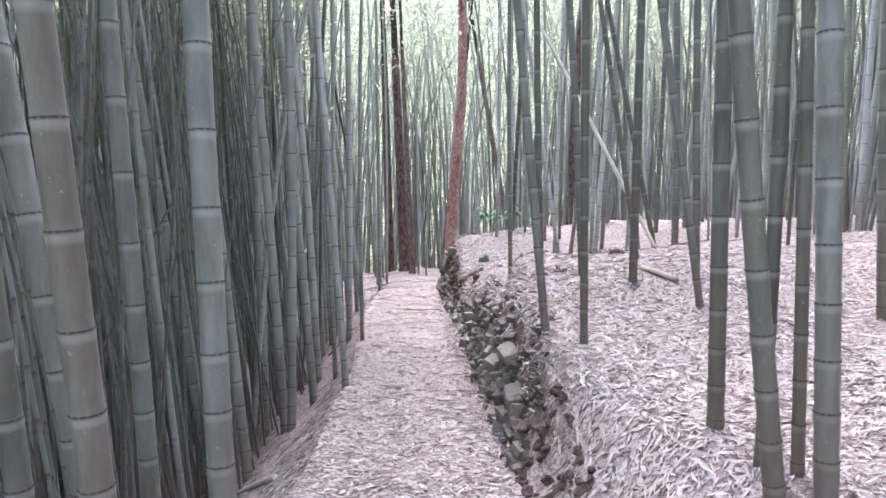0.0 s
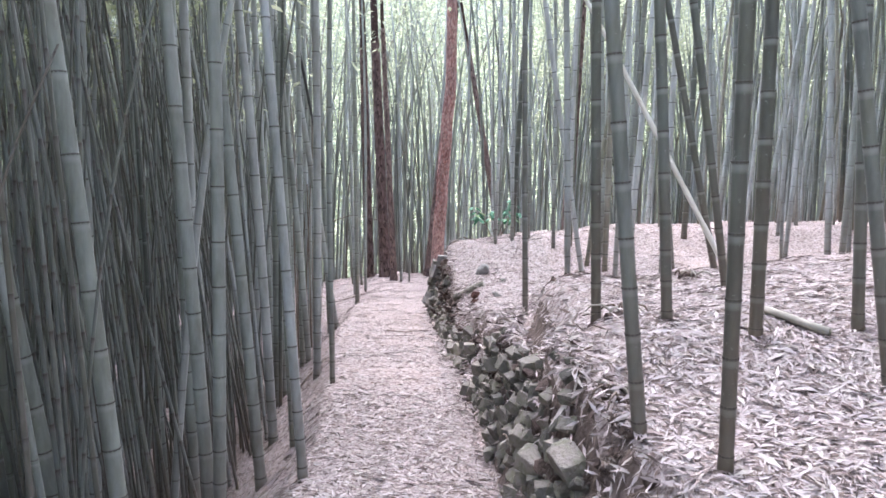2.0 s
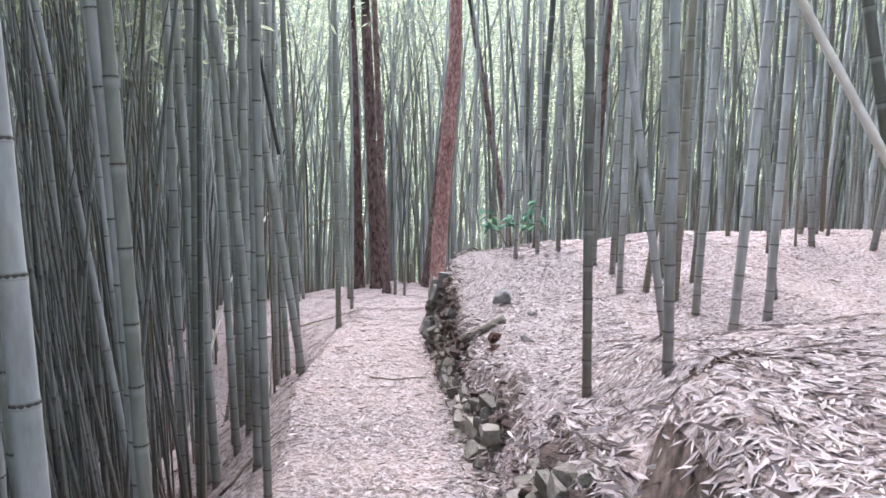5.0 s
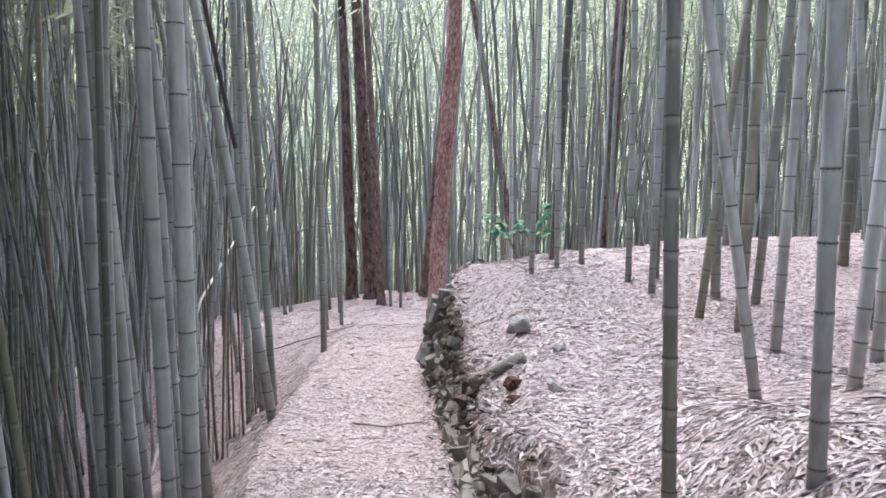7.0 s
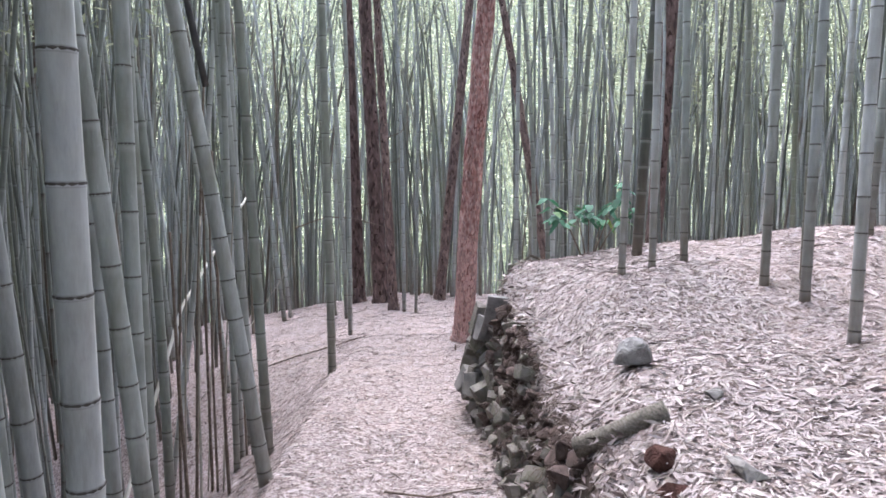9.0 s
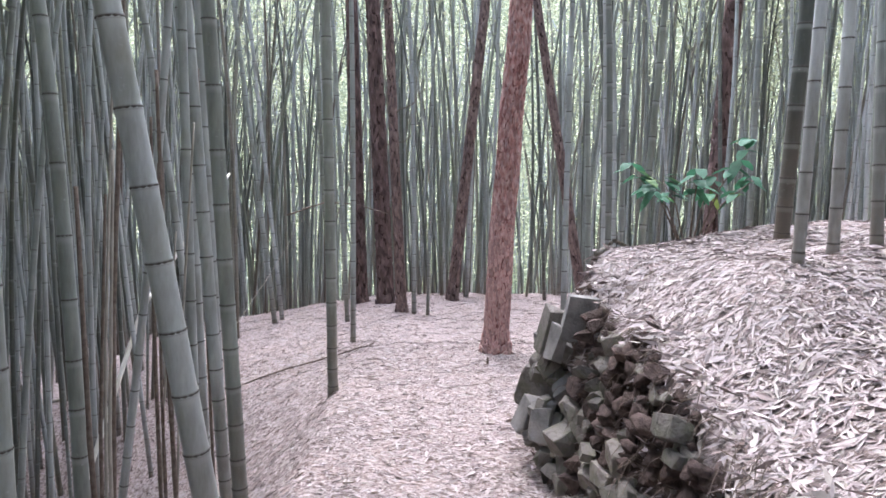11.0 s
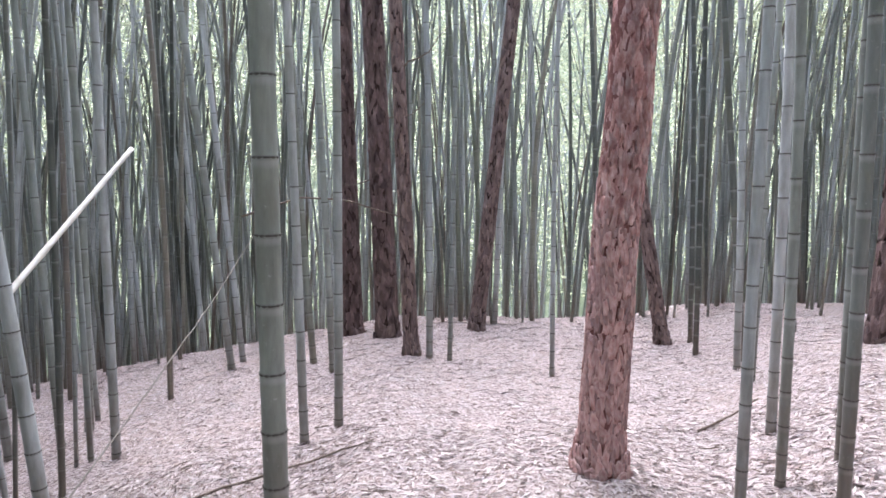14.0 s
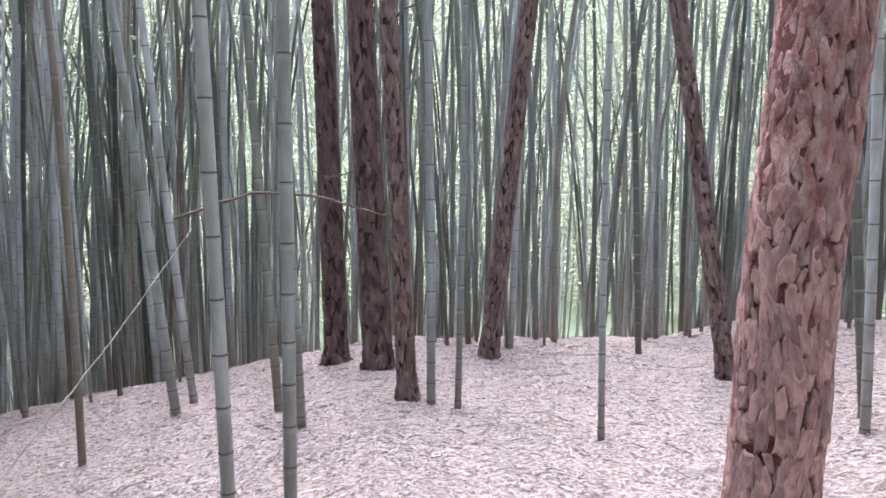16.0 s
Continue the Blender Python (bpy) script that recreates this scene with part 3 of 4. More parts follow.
def slope_canes():
    """Thin dead and young canes that crowd the slope under the path."""
    rng = random.Random(77)
    verts, faces, along, high = [], [], [], []
    for _ in range(480):
        y = rng.uniform(2.0, 13.5)
        edge = lerp(y, EDGE)
        x = edge - 0.7 - abs(rng.gauss(0, 1.7)) - 0.5 * ease(10, 13.5, y)
        z, tall, r = ground_z(x, y), rng.uniform(3.0, 8.0), rng.uniform(0.009, 0.018)
        lx, ly = rng.gauss(-0.1, 0.07), rng.gauss(0, 0.06)
        ss, us = [-0.1], [0.5]
        for a in joints(tall, rng):
            ss += [a, a + 0.03]
            us += [0.0, 0.1]
        bow = (rng.gauss(0, 0.3), rng.gauss(0, 0.3))
        pts = [Vector((x, y, z)) + bend(tall, lx, ly, bow, q) for q in ss]
        v, f = tube(pts, [r * (1 - 0.6 * max(0, q) / tall) for q in ss], 5, False)
        b = len(verts)
        verts += v
        faces += [tuple(i + b for i in q) for q in f]
        along += [u for u in us for _ in range(5)]
        high += [min(1.0, max(0.0, q) / 3.0) for q in ss for _ in range(5)]
    tagged(put("thin_canes", mesh_of("thin_canes", verts, faces, CANES, True, (("along", along), ("height", high)))), "thin grey-brown canes crowding the slope below the path", "bamboo canes", kind="stuff")


slope_canes()


def far_woods():
    """Light green woods on the valley's other side."""
    rng = np.random.default_rng(14)
    count = 170000
    a, d = rng.uniform(-math.pi, math.pi, count), rng.uniform(40, 105, count)
    a = np.where(rng.random(count) < 0.65, rng.normal(0, 0.75, count), a)
    x, y = d * np.sin(a), 14 + d * np.cos(a)
    clump = np.array([noise.noise((p * 0.09, q * 0.09, 2.0)) for p, q in zip(x, y)])
    z = np.array([ground_z(p, q) for p, q in zip(x, y)]) + rng.uniform(0, 1, count) ** 0.7 * (4.5 + 5 * clump)
    mid = np.stack([x, y, z], 1)
    way = rng.normal(0, 1, (count, 3)) * (1, 1, 0.6)
    way /= np.linalg.norm(way, axis=1)[:, None]
    side = np.cross(way, rng.normal(0, 1, (count, 3)))
    side *= (rng.uniform(0.09, 0.18, count) / np.linalg.norm(side, axis=1))[:, None]
    size = rng.uniform(0.22, 0.48, count)[:, None]
    quad = np.stack([mid, mid + way * size * 0.45 + side, mid + way * size, mid + way * size * 0.5 - side], 1).reshape(-1, 3)
    faces = np.arange(len(quad)).reshape(-1, 4)
    tagged(put("far_woods", mesh_of("far_woods", quad, faces, CANOPY)), "pale green woods on the far side of the valley", "woods", kind="stuff")


far_woods()


# ---- pines ----
def plate_verts(r, w, h, thick, rng):
    """One flake of bark on a trunk of radius r, its middle at angle 0 and height 0."""
    rim = []
    for u, v in ((-0.5, -0.35), (-0.2, -0.5), (0.3, -0.46), (0.5, -0.2), (0.46, 0.35), (0.15, 0.5), (-0.3, 0.47), (-0.5, 0.2)):
        rim.append((w * (u + rng.uniform(-0.24, 0.24)), h * (v + rng.uniform(-0.26, 0.26))))
    verts = []
    for k, lift in ((1.0, -0.003), (0.95, thick * 0.6), (0.7, thick)):
        for u, v in rim:
            a = u * k / r
            verts.append(((r + lift) * math.cos(a), (r + lift) * math.sin(a), v * k))
    faces = [(n * 8 + k, n * 8 + (k + 1) % 8, n * 8 + 8 + (k + 1) % 8, n * 8 + 8 + k) for n in range(2) for k in range(8)]
    return verts, faces + [tuple(range(16, 24))]


def pine(x, y, r, lx, ly, label, height=13.0, near=False, plate=(0.03, 0.085), bark=None, limbs=(), curve=((0, 0), (20, 0))):
    rng = random.Random(f"pine {x}")
    z = ground_z(x, y)
    way = Vector((lx, ly, 1)).normalized()
    base = put("pine_tree", None, None, Matrix.Translation((x, y, z)) @ Vector((0, 0, 1)).rotation_difference(way).to_matrix().to_4x4())
    tagged(base, label, "tree", "pines beyond the wall")
    spots = [-0.25, 0.0, 0.12, 0.35, 0.8] + [1.2 + 0.5 * k for k in range(int(2 * height - 1))]
    flare = {-0.25: 1.3, 0.0: 1.2, 0.12: 1.06, 0.35: 1.0}

    def wide(s):
        return r * flare.get(s, 1.0 - 0.5 * max(0, s) / height)

    wob = [(rng.gauss(0, 0.006) * min(1, max(0, s)), rng.gauss(0, 0.006) * min(1, max(0, s))) for s in spots]
    verts, faces = tube([(a + lerp(s, curve), b, s) for s, (a, b) in zip(spots, wob)], [wide(s) for s in spots], 20)
    put("trunk", mesh_of("trunk", verts, faces, BARK_GAP if near else BARK_DEEP, True), base)
    w, h = plate
    around = int((2.7 if near else 2.4) * math.pi * r / w)
    shapes = [plate_verts(r, w * 1.1, h * 1.15, rng.uniform(0.006, 0.012) if near else 0.02, rng) for _ in range(16)]
    if near:
        shared = [mesh_of("bark_plate", v, f, BARK_RED) for v, f in shapes]
    jv, jf, count = [], [], 0
    rows = int(7.4 / h)
    for row in range(rows):
        for k in range(around):
            s = (row + 0.5 * (k % 2) + rng.uniform(-0.4, 0.4)) * h - 0.02
            a = (k + rng.uniform(-0.35, 0.35)) * 2 * math.pi / around
            grow = (1.0 - 0.5 * max(0, s) / height) * (1 + 0.28 * max(0, 1 - s / 0.3) ** 2)
            n = rng.randrange(16)
            m = Matrix.Translation((lerp(s, curve), 0, s)) @ Matrix.Rotation(a, 4, "Z") @ Matrix.Rotation(rng.gauss(0, 0.13), 4, "X") @ Matrix.Diagonal((grow * rng.uniform(0.99, 1.03), grow * rng.uniform(0.6, 1.3), rng.uniform(0.7, 1.6), 1))
            facing = math.cos(a + math.radians(100)) > 0.15
            if near and facing and count < 300 and s < 3.6:
                put("bark_plate", shared[n], base, m)
                count += 1
            else:
                b = len(jv)
                jv += [tuple(m @ Vector(p)) for p in shapes[n][0]]
                jf += [tuple(i + b for i in q) for q in shapes[n][1]]
    tagged(put("bark", mesh_of("bark", jv, jf, BARK_REST if near or bark is None else bark), base), kind="stuff")
    for s, a, length, rise in limbs:
        d = Vector((-math.cos(a), -math.sin(a), rise))
        pts = [Vector((0, 0, s)) + d * (length * k / 5) + Vector((0, 0, 0.05 * math.sin(k * 1.7))) for k in range(6)]
        v, f = tube(pts, [0.012 * (1 - 0.15 * k) for k in range(6)], 6)
        put("dead_branch", mesh_of("dead_branch", v, f, TWIG, True), base, None, "thin bare dead branch")


pine(0.112, 18.85, 0.139, 0.0, 0.02, "red-barked pine trunk with thick flaking plates beside the path", 14, True, plate=(0.034, 0.08), curve=((0, 0), (1.2, 0.025), (2.4, 0.085), (3.8, 0.16), (4.8, 0.23), (5.9, 0.22), (9, 0.15), (20, 0.1)))
pine(-1.45, 24.5, 0.15, -0.06, 0.0, "dark reddish pine trunk at the end of the path", 14, plate=(0.08, 0.16), bark=BARK_DARK, limbs=((3.0, 3.6, 0.9, 0.4), (2.2, 0.4, 0.8, 0.1)))
pine(-2.0, 25.1, 0.13, -0.045, 0.02, "dark pine trunk close behind another", 14, plate=(0.08, 0.16), bark=BARK_DARK)
pine(-1.1, 23.05, 0.075, -0.062, 0.0, "slender reddish brown trunk in front of two thick ones", 11, plate=(0.04, 0.12), bark=BARK_BROWN, limbs=((3.4, 2.6, 0.7, 0.6),))
pine(-0.12, 25.1, 0.1, 0.085, 0.0, "brown trunk leaning over among the bamboo", 13, plate=(0.045, 0.12), bark=BARK_BROWN)
pine(2.35, 23.9, 0.08, -0.2, 0.0, "slanting brown trunk among the bamboo", 11, plate=(0.045, 0.12), bark=BARK_BROWN)
pine(3.6, 21.3, 0.13, 0.025, 0.0, "thick dark trunk behind the bank", 13, plate=(0.08, 0.16), bark=BARK_DARK, limbs=((2.0, 4.4, 0.8, 0.3), (2.6, 1.0, 0.7, 0.2)))


# ---- dry stone wall ----
def stone_mesh(name, size, material, rng, points=13, squarish=0.7):
    """An angular field stone: the hull of jittered points."""
    bm = bmesh.new()
    for n in range(points):
        d = Vector((rng.gauss(0, 1), rng.gauss(0, 1), rng.gauss(0, 1))).normalized()
        k = max(abs(d.x), abs(d.y), abs(d.z))
        d = d * (squarish / k + (1 - squarish))
        bm.verts.new((d.x * size[0] / 2, d.y * size[1] / 2, d.z * size[2] / 2))
    made = bmesh.ops.convex_hull(bm, input=bm.verts)
    bmesh.ops.delete(bm, geom=[g for g in made["geom_interior"] if isinstance(g, bmesh.types.BMVert)], context="VERTS")
    bmesh.ops.bevel(bm, geom=bm.edges[:], offset=min(size) * 0.04, segments=1, affect="EDGES", clamp_overlap=True)
    me = bpy.data.meshes.new(name)
    bm.to_mesh(me)
    bm.free()
    me.materials.append(material)
    return me


def slab_mesh(name, size, material, rng):
    """A split block: a skewed box with some corners struck off."""
    bm = bmesh.new()
    for a, b, c in itertools.product((-1, 1), repeat=3):
        p = Vector((a * rng.uniform(0.72, 1.08), b * rng.uniform(0.72, 1.08), c * rng.uniform(0.78, 1.08)))
        if rng.random() < 0.4:
            for axis in range(3):
                q = p.copy()
                q[axis] *= rng.uniform(0.35, 0.75)
                bm.verts.new((q.x * size[0] / 2, q.y * size[1] / 2, q.z * size[2] / 2))
        else:
            bm.verts.new((p.x * size[0] / 2, p.y * size[1] / 2, p.z * size[2] / 2))
    made = bmesh.ops.convex_hull(bm, input=bm.verts)
    bmesh.ops.delete(bm, geom=[g for g in made["geom_interior"] if isinstance(g, bmesh.types.BMVert)], context="VERTS")
    bmesh.ops.dissolve_limit(bm, angle_limit=math.radians(9), verts=bm.verts[:], edges=bm.edges[:])
    bmesh.ops.bevel(bm, geom=bm.edges[:], offset=min(size) * 0.03, segments=1, affect="EDGES", clamp_overlap=True)
    me = bpy.data.meshes.new(name)
    bm.to_mesh(me)
    bm.free()
    me.materials.append(material)
    return me


def stone_wall():
    rng = random.Random(21)
    base = put("wall_of_stones", None, None, Matrix.Translation((0.3, 10, ground_z(0, 10))))
    tagged(base, "tumbled low dry stone wall holding up the bank", "stone wall", kind="structure")
    shift = base.matrix_basis.inverted()
    shapes = [slab_mesh("stone", (0.13, 0.18, 0.1), MOSSY, rng) if n % 3 else stone_mesh("stone", (0.13, 0.19, 0.1), MOSSY, rng, 12, 0.5) for n in range(24)]
    clods = [stone_mesh("soil_clod", (0.12, 0.17, 0.1), ROOT, rng, 14, 0.25) for _ in range(8)]
    y = 4.6
    while y < 14.85:
        soil = 12.9 < y < 14.7
        if 9.25 < y < 10.35:
            y += 0.12
            continue
        step = rng.uniform(0.06, 0.11) if soil or y < 9.3 else rng.uniform(0.11, 0.2)
        w, tall = lerp(y, WALL_X), lerp(y, BANK) * (1 - 0.22 * ease(6, 7.2, y) * (1 - ease(14.6, 15.2, y)))
        foot = level(w - 0.05, y)
        ruin = (0.75 if y < 12.4 else 1.0) + 0.3 * noise.noise((y * 0.9, 3.1, 0.4))
        if y < 7.0:
            ruin = max(ruin, 0.8) * ease(4.2, 6.2, y)
        elif y < 9.25:
            ruin = 0.9 - 0.45 * ease(8.6, 9.25, y)
        tall *= min(1.0, ruin)
        h = 0.04
        while h < tall - 0.02:
            k = rng.choice((0.35, 0.5, 0.6, 0.8, 1.0) if soil else (0.4, 0.5, 0.65, 0.8, 1.1) if y < 9.3 else (0.45, 0.6, 0.7, 0.9, 1.1, 1.25))
            m = Matrix.Translation((w + 0.065 + (0.1 if y < 9.3 else 0.15) * h / max(tall, 0.3) + rng.gauss(0, 0.03), y + rng.gauss(0, 0.04), foot + h)) @ Euler((rng.gauss(0, 0.25), rng.gauss(0, 0.3), rng.gauss(0, 0.4))).to_matrix().to_4x4() @ Matrix.Scale(k, 4)
            put("stone", rng.choice(clods if (soil and rng.random() < 0.5) or (h > 0.5 * tall and rng.random() < (0.75 if y > 12.4 else 0.4)) else shapes), base, shift @ m)
            h += 0.07 * k
        y += step
    # the squared end of the wall
    def block(at, size, turn, material):
        me = slab_mesh("stone", [0.86 * q for q in size], material, rng)
        put("stone", me, base, shift @ Matrix.Translation(at) @ Euler(turn).to_matrix().to_4x4())

    block((0.2, 15.02, -0.17), (0.29, 0.1, 0.37), (0.18, 0.12, -0.1), SLAB)
    block((0.05, 15.08, -0.32), (0.1, 0.12, 0.27), (0.1, 0.25, 0.5), STONE)
    block((0.04, 15.22, -0.27), (0.14, 0.2, 0.34), (0.1, 0.2, 0.1), MOSSY)
    block((0.04, 15.3, -0.55), (0.17, 0.22, 0.26), (0.2, -0.35, 0.3), MOSSY)
    block((-0.04, 15.3, -0.86), (0.24, 0.2, 0.3), (0.15, 0.3, 0.5), STONE)
    block((0.15, 15.04, -0.6), (0.22, 0.14, 0.2), (0.4, 0.5, 0.2), STONE)
    block((0.26, 15.5, -0.58), (0.34, 0.34, 0.66), (0.05, 0.1, 0.3), MOSSY)
    block((0.08, 15.7, -0.8), (0.3, 0.3, 0.4), (0.1, 0.1, 0.7), MOSSY)
    # bare soil of the slumped face
    for n in range(55):
        y = rng.uniform(13.6, 15.1)
        x = lerp(y, WALL_X) + rng.uniform(0.08, 0.27)
        put("soil_clod", rng.choice(clods), base, shift @ Matrix.Translation((x, y, ground_z(x, y))) @ Euler((rng.gauss(0, 0.4), rng.gauss(0, 0.4), rng.uniform(0, 6))).to_matrix().to_4x4() @ Matrix.Scale(rng.uniform(0.28, 0.65), 4))
    # stones and soil showing through on the broken top
    for n in range(40):
        y = rng.uniform(5.6, 9.1)
        x = lerp(y, WALL_X) + rng.uniform(0.05, 0.17)
        put("stone", rng.choice(shapes), base, shift @ Matrix.Translation((x, y, ground_z(x, y) + 0.01)) @ Euler((rng.gauss(0, 0.5), rng.gauss(0, 0.5), rng.uniform(0, 6))).to_matrix().to_4x4() @ Matrix.Scale(rng.uniform(0.3, 0.7), 4))
    for n in range(110):
        y = rng.uniform(4.1, 5.7)
        x = lerp(y, WALL_X) + rng.uniform(0.0, 0.3)
        put("soil_clod", rng.choice(clods), base, shift @ Matrix.Translation((x, y, ground_z(x, y))) @ Euler((rng.gauss(0, 0.4), rng.gauss(0, 0.4), rng.uniform(0, 6))).to_matrix().to_4x4() @ Matrix.Scale(rng.uniform(0.3, 0.75), 4))
    # tumbled shards between and below the blocks
    for n in range(70):
        h = rng.random() * 1.1
        k = rng.uniform(0.06, 0.18)
        at = (0.12 + rng.uniform(-0.24, 0.26) * (1.05 - 0.5 * h), 15.02 + 0.22 * h + rng.uniform(-0.12, 0.12), -1.12 + 0.72 * h)
        block(at, (k, k * rng.uniform(0.4, 1.0), k * rng.uniform(0.7, 1.6)), (rng.gauss(0, 0.5), rng.gauss(0, 0.6), rng.uniform(0, 3)), rng.choice((STONE, MOSSY, MOSSY)))


def dead_grass():
    """Withered grass and fine roots hanging over the slumped face of the bank."""
    rng = random.Random(61)
    verts, faces = [], []
    for n in range(300):
        y = rng.uniform(12.6, 14.9) if n < 170 else rng.uniform(4.0, 5.9)
        x = lerp(y, WALL_X) + rng.uniform(0.1, 0.3)
        p = Vector((x, y, ground_z(x, y) + rng.uniform(0.02, 0.07)))
        d = Vector((rng.uniform(-0.16, -0.02), rng.gauss(0, 0.07), 0))
        pts = []
        for k in range(4):
            q = p + d * k / 3 + Vector((0, 0, 0.05 * math.sin(k) - 0.006 * k * k))
            q.z = max(q.z - 0.02 * k, ground_z(q.x, q.y) + 0.01) if k else q.z
            pts.append(q)
        v, f = tube(pts, [0.0022, 0.002, 0.0017, 0.0008], 3)
        b = len(verts)
        verts += [tuple(q) for q in v]
        faces += [tuple(i + b for i in q) for q in f]
    tagged(put("dead_grass", mesh_of("dead_grass", verts, faces, TWIG)), "brown withered grass and roots hanging on the bank", "dead grass", kind="stuff")


dead_grass()
stone_wall()


# ---- small things on the ground ----
def ground_stone(x, y, size, material, label, category="stone"):
    rng = random.Random(f"stone {x}")
    ob = put("stone", stone_mesh("stone", size, material, rng, 16, 0.6), None, Matrix.Translation((x, y, ground_z(x, y) + size[2] * 0.3)) @ Matrix.Rotation(rng.uniform(0, 3), 4, "Z"))
    tagged(ob, label, category, "stones on the bank")


ground_stone(0.76, 12.97, (0.23, 0.2, 0.22), SLAB, "grey angular stone half sunk in dry leaves")
ground_stone(0.87, 11.74, (0.2, 0.16, 0.08), STONE, "flat grey stone lying in dry leaves")
ground_stone(0.58, 11.97, (0.14, 0.12, 0.12), RED_ROT, "dark red rotten wood lump by the log", "rotten wood")
ground_stone(0.56, 11.76, (0.13, 0.12, 0.08), RED_ROT, "dark red rotten wood piece in the leaves", "rotten wood")
ground_stone(1.0, 12.4, (0.1, 0.1, 0.05), STONE, "small grey stone among dry leaves")


def pole(name, points, r0, r1, material, label, category, noded=True, sides=9):
    rng = random.Random(f"{name} {points[0][0]}")
    ps = [Vector(p) for p in points]
    fine = []
    for a, b in zip(ps, ps[1:]):
        n = max(2, int((b - a).length / 0.12))
        fine += [a.lerp(b, k / n) for k in range(n)]
    fine.append(ps[-1])
    last = len(fine) - 1
    rad = []
    for n in range(len(fine)):
        r = r0 + (r1 - r0) * n / last
        rad.append(r * (1.12 if noded and n % 3 == 0 else 1.0))
        if not noded:
            j = min(r, 0.012) * 0.5
            fine[n] = fine[n] + Vector((rng.gauss(0, j), rng.gauss(0, j), rng.gauss(0, j * 0.6)))
    o = fine[0].copy()
    v, f = tube([p - o for p in fine], rad, sides)
    ob = put(name, mesh_of(name, v, f, material, True), None, Matrix.Translation(o))
    return tagged(ob, label, category)


def on(x, y, up=0.02):
    return (x, y, ground_z(x, y) + up)


pole("fallen_cane", [on(2.6, 8.84, 0.0), (1.62, 9.25, 2.6), (0.6, 9.68, 4.5)], 0.024, 0.017, DRY_CANE, "pale dead bamboo pole leaning aslant against the stalks", "bamboo pole")
pole("fallen_cane", [on(-4.1, 17.0, 0.0), (-3.8, 18.5, -0.87), (-3.4, 20.5, 0.58)], 0.028, 0.018, DRY_CANE, "pale broken bamboo pole slanting up from the slope", "bamboo pole")
pole("fallen_cane", [on(-1.1, 5.4, 0.02), on(-2.2, 6.6, 0.03)], 0.028, 0.022, OLD_CANE, "weathered bamboo pole lying down the slope", "bamboo pole")
pole("fallen_cane", [on(-8.6, 20.0), on(-6.6, 20.0, 0.05), on(-4.8, 20.0)], 0.03, 0.022, OLD_CANE, "grey cane lying across the stalks on the slope", "bamboo pole")
pole("log", [on(1.76, 6.45, 0.03), on(1.98, 6.15, 0.03)], 0.024, 0.022, OLD_CANE, "short pale log lying on dry leaves", "log", False)
pole("log", [(0.3, 12.4, -0.3), (0.71, 12.26, -0.06)], 0.05, 0.058, GREY_WOOD, "weathered grey split log lying across the wall", "log", False, 11)
pole("branch", [on(-3.3, 19.2), on(-2.4, 19.42), on(-1.8, 19.5, 0.04), on(-1.35, 19.6)], 0.014, 0.006, TWIG, "long thin brown branch lying on the leaves", "branch", False, 6)
pole("branch", [on(-0.7, 13.4), on(-0.4, 13.34), on(-0.05, 13.46)], 0.009, 0.005, TWIG, "thin bent twig lying on the path", "branch", False, 6)
pole("branch", [on(1.15, 19.8), on(1.5, 20.0), on(1.75, 20.1, 0.05)], 0.012, 0.006, TWIG, "thin brown branch lying on the leaves", "branch", False, 6)
pole("branch", [on(-1.7, 11.0), on(-1.35, 11.4, 0.1)], 0.014, 0.008, TWIG, "short dark stick on the slope", "branch", False, 6)
pole("branch", [on(0.35, 15.4, 0.06), on(0.6, 15.9, 0.06), on(0.9, 16.1, 0.05)], 0.02, 0.012, GREY_WOOD, "weathered branch on the crest of the bank", "branch", False, 7)
pole("hanging_branch", [(-3.0, 22.4, -0.1), (-2.4, 22.5, 0.12), (-1.9, 22.6, 0.1), (-1.2, 23.0, -0.12)], 0.014, 0.007, TWIG, "thin bare branch caught across the stalks", "branch", False, 6)
pole("hanging_cane", [(-2.0, 12.95, 3.2), (-1.66, 12.97, 1.5)], 0.02, 0.018, DARK_CANE, "dark dead cane hanging among the stalks", "bamboo pole")
pole("stub", [on(-0.02, 18.3, -0.05), on(-0.03, 18.3, 0.09)], 0.014, 0.012, TWIG, "short brown stub in the leaves by the pine", "stub", False, 7)
pole("stub", [on(0.42, 18.15, -0.05), on(0.42, 18.15, 0.15)], 0.012, 0.011, OLD_CANE, "short pale cut cane stub in the leaves", "stub", False, 7)


pole("branch", [on(-3.7, 18.9), (-3.2, 20.0, -1.4), (-2.85, 20.9, -0.7), (-2.6, 21.6, -0.1)], 0.009, 0.003, OLD_CANE, "thin bare sapling leaning over the slope", "branch", False, 6)


for k in range(11):
    x, y, r, lean = -1.95 - 0.09 * (k % 5) - 0.03 * k, 13.6 + 0.23 * k, 0.009 + 0.003 * (k % 3), 0.06 * math.sin(2.3 * k)
    z = ground_z(x, y)
    tall = 2.2 + 1.1 * math.sin(1.7 * k) ** 2
    pole("dead_cane", [(x, y, z - 0.05), (x + lean, y, z + tall * 0.5), (x + 2.2 * lean, y + 0.1, z + tall)], r, r * 0.6, TWIG if k % 3 else OLD_CANE, "thin brown dead bamboo cane standing on the slope", "bamboo", True, 7)["group"] = "dead canes on the slope"


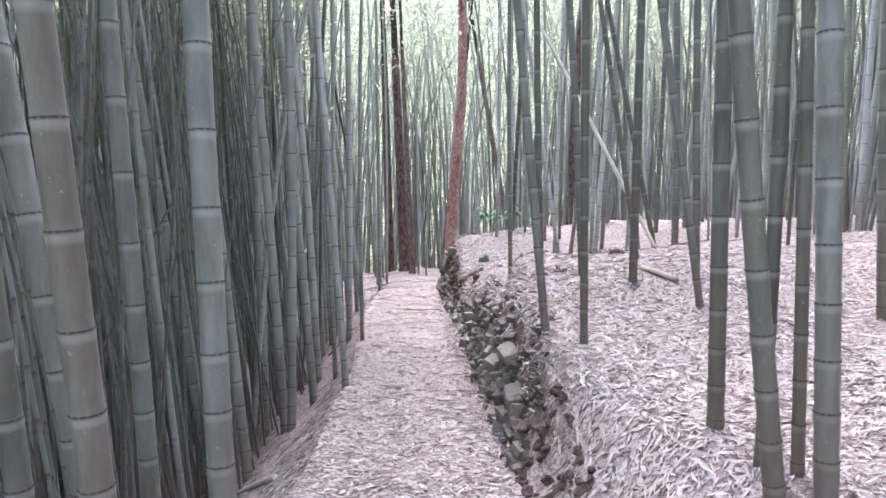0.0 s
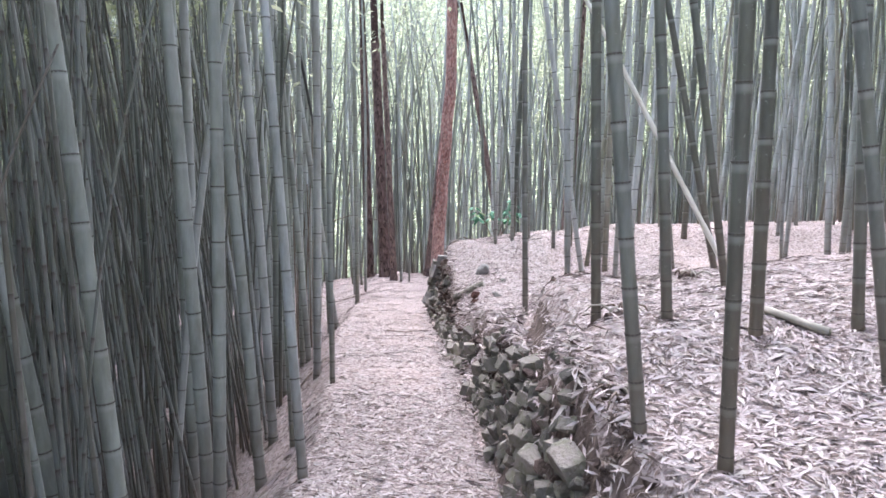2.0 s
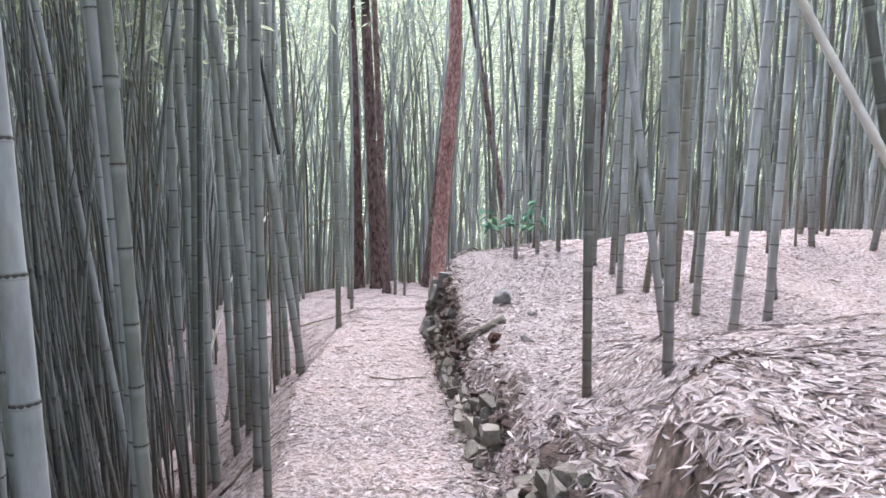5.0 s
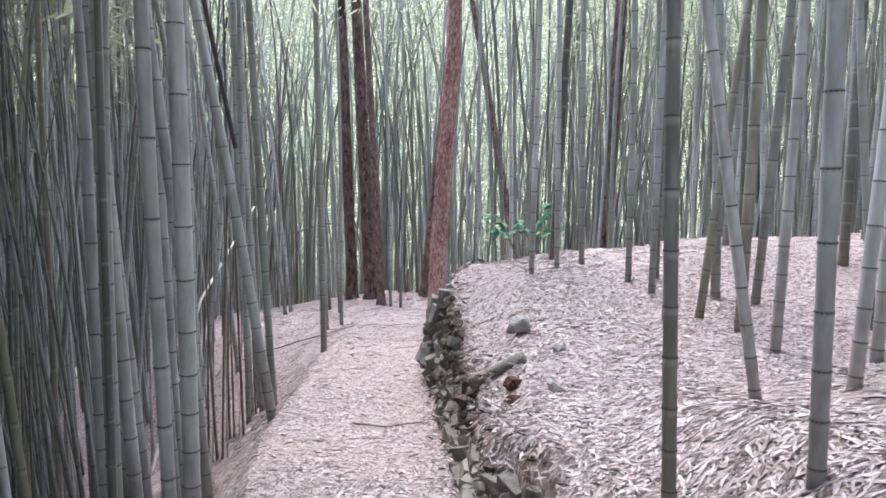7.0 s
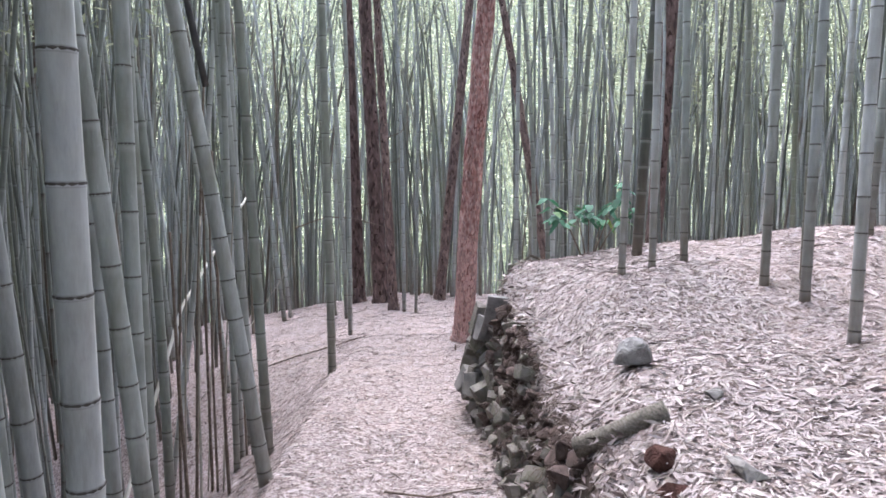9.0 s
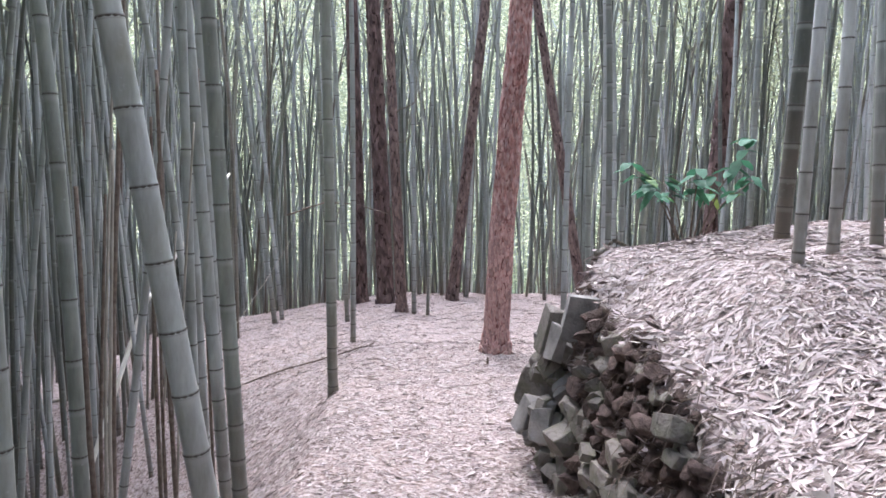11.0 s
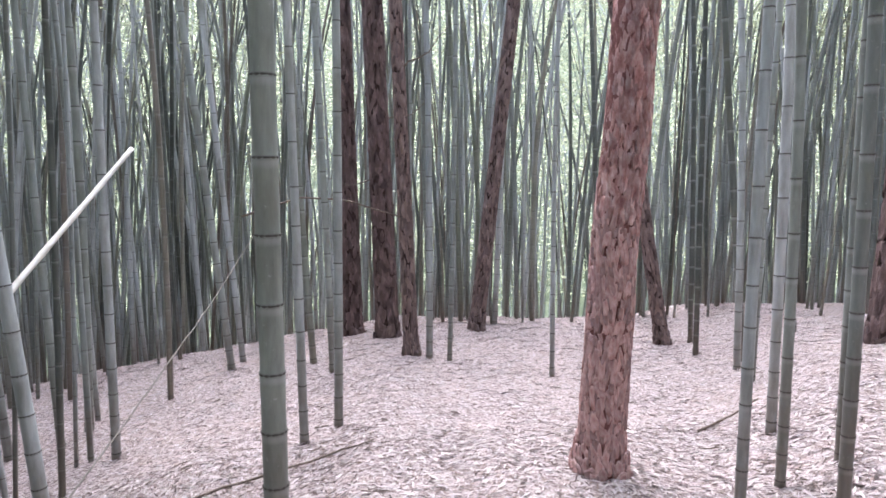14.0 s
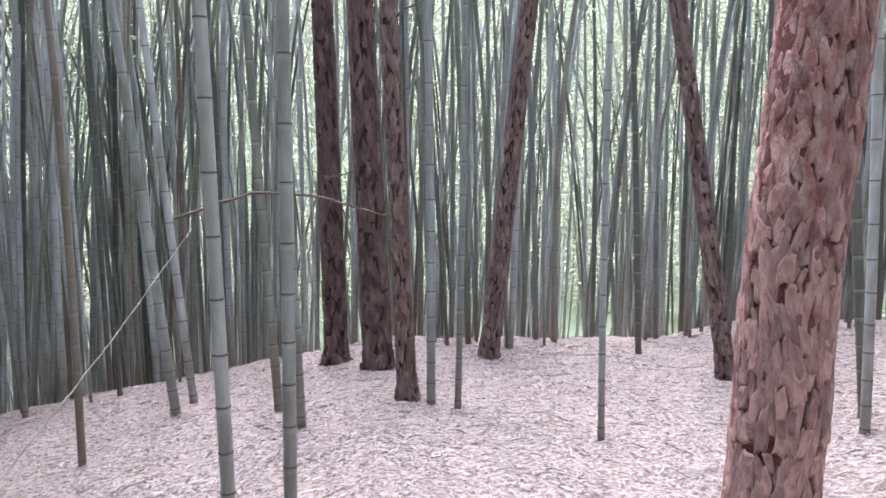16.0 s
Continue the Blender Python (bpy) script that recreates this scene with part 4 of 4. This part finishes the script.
def root_clump(x, y, size, seed):
    """A torn-up knot of roots and soil."""
    rng = random.Random(seed)
    base = put("root_clump", None, None, Matrix.Translation((x, y, ground_z(x, y))))
    tagged(base, "dark tangle of dead roots and soil among the leaves", "root clump")
    put("soil", stone_mesh("soil", (size, size * 0.7, size * 0.4), ROOT, rng, 20, 0.3), base)
    for n in range(9):
        a = rng.uniform(0, 6.28)
        p = Vector((rng.uniform(-0.4, 0.4) * size, rng.uniform(-0.3, 0.3) * size, 0.1 * size))
        d = Vector((math.cos(a), math.sin(a), 0)) * size * rng.uniform(0.3, 0.7)
        v, f = tube([p, p + d * 0.4 + Vector((0, 0, 0.16 * size)), p + d * 0.8 + Vector((0, 0, 0.1 * size)), p + d - Vector((0, 0, 0.06 * size))], [0.008, 0.008, 0.006, 0.003], 5)
        put("root", mesh_of("root", v, f, TWIG if n % 2 else OLD_CANE, True), base)


root_clump(1.12, 6.78, 0.26, 1)
root_clump(0.88, 5.85, 0.24, 2)
root_clump(0.55, 6.9, 0.2, 3)
root_clump(1.9, 7.9, 0.2, 4)


def shrub(x, y):
    rng = random.Random(4)
    base = put("shrub", None, None, Matrix.Translation((x, y, ground_z(x, y))))
    tagged(base, "small shrub with broad green leaves on the bank", "shrub")
    verts, faces = [], []
    for n in range(7):
        a, h = n * 0.9, rng.uniform(0.5, 0.85)
        tip = Vector((0.46 * math.cos(a), 0.35 * math.sin(a), h))
        v, f = tube([(0, 0, -0.05), tuple(tip * 0.5 + Vector((0, 0, 0.1))), tuple(tip)], [0.008, 0.006, 0.003], 6)
        put("stem", mesh_of("stem", v, f, TWIG, True), base)
        for k in range(11):
            p = tip * rng.uniform(0.7, 1.02) + Vector((0, 0, 0.05))
            d = Vector((rng.gauss(0, 1), rng.gauss(0, 1), rng.uniform(-0.45, 0.1))).normalized()
            w = d.cross(Vector((0, 0, 1))).normalized()
            size, wide, b = rng.uniform(0.12, 0.2), rng.uniform(0.03, 0.05), len(verts)
            drop = Vector((0, 0, -0.03))
            verts += [tuple(q) for q in (p, p + d * size * 0.3 + w * wide, p + d * size * 0.7 + w * wide * 0.8 + drop, p + d * size + drop * 2, p + d * size * 0.7 - w * wide * 0.8 + drop, p + d * size * 0.3 - w * wide, p + d * size * 0.5 + Vector((0, 0, -0.012)))]
            faces += [(b + i, b + (i + 1) % 6, b + 6) for i in range(6)]
    tagged(put("leaves", mesh_of("leaves", verts, faces, SHRUB, True), base), kind="stuff")


shrub(1.22, 16.1)
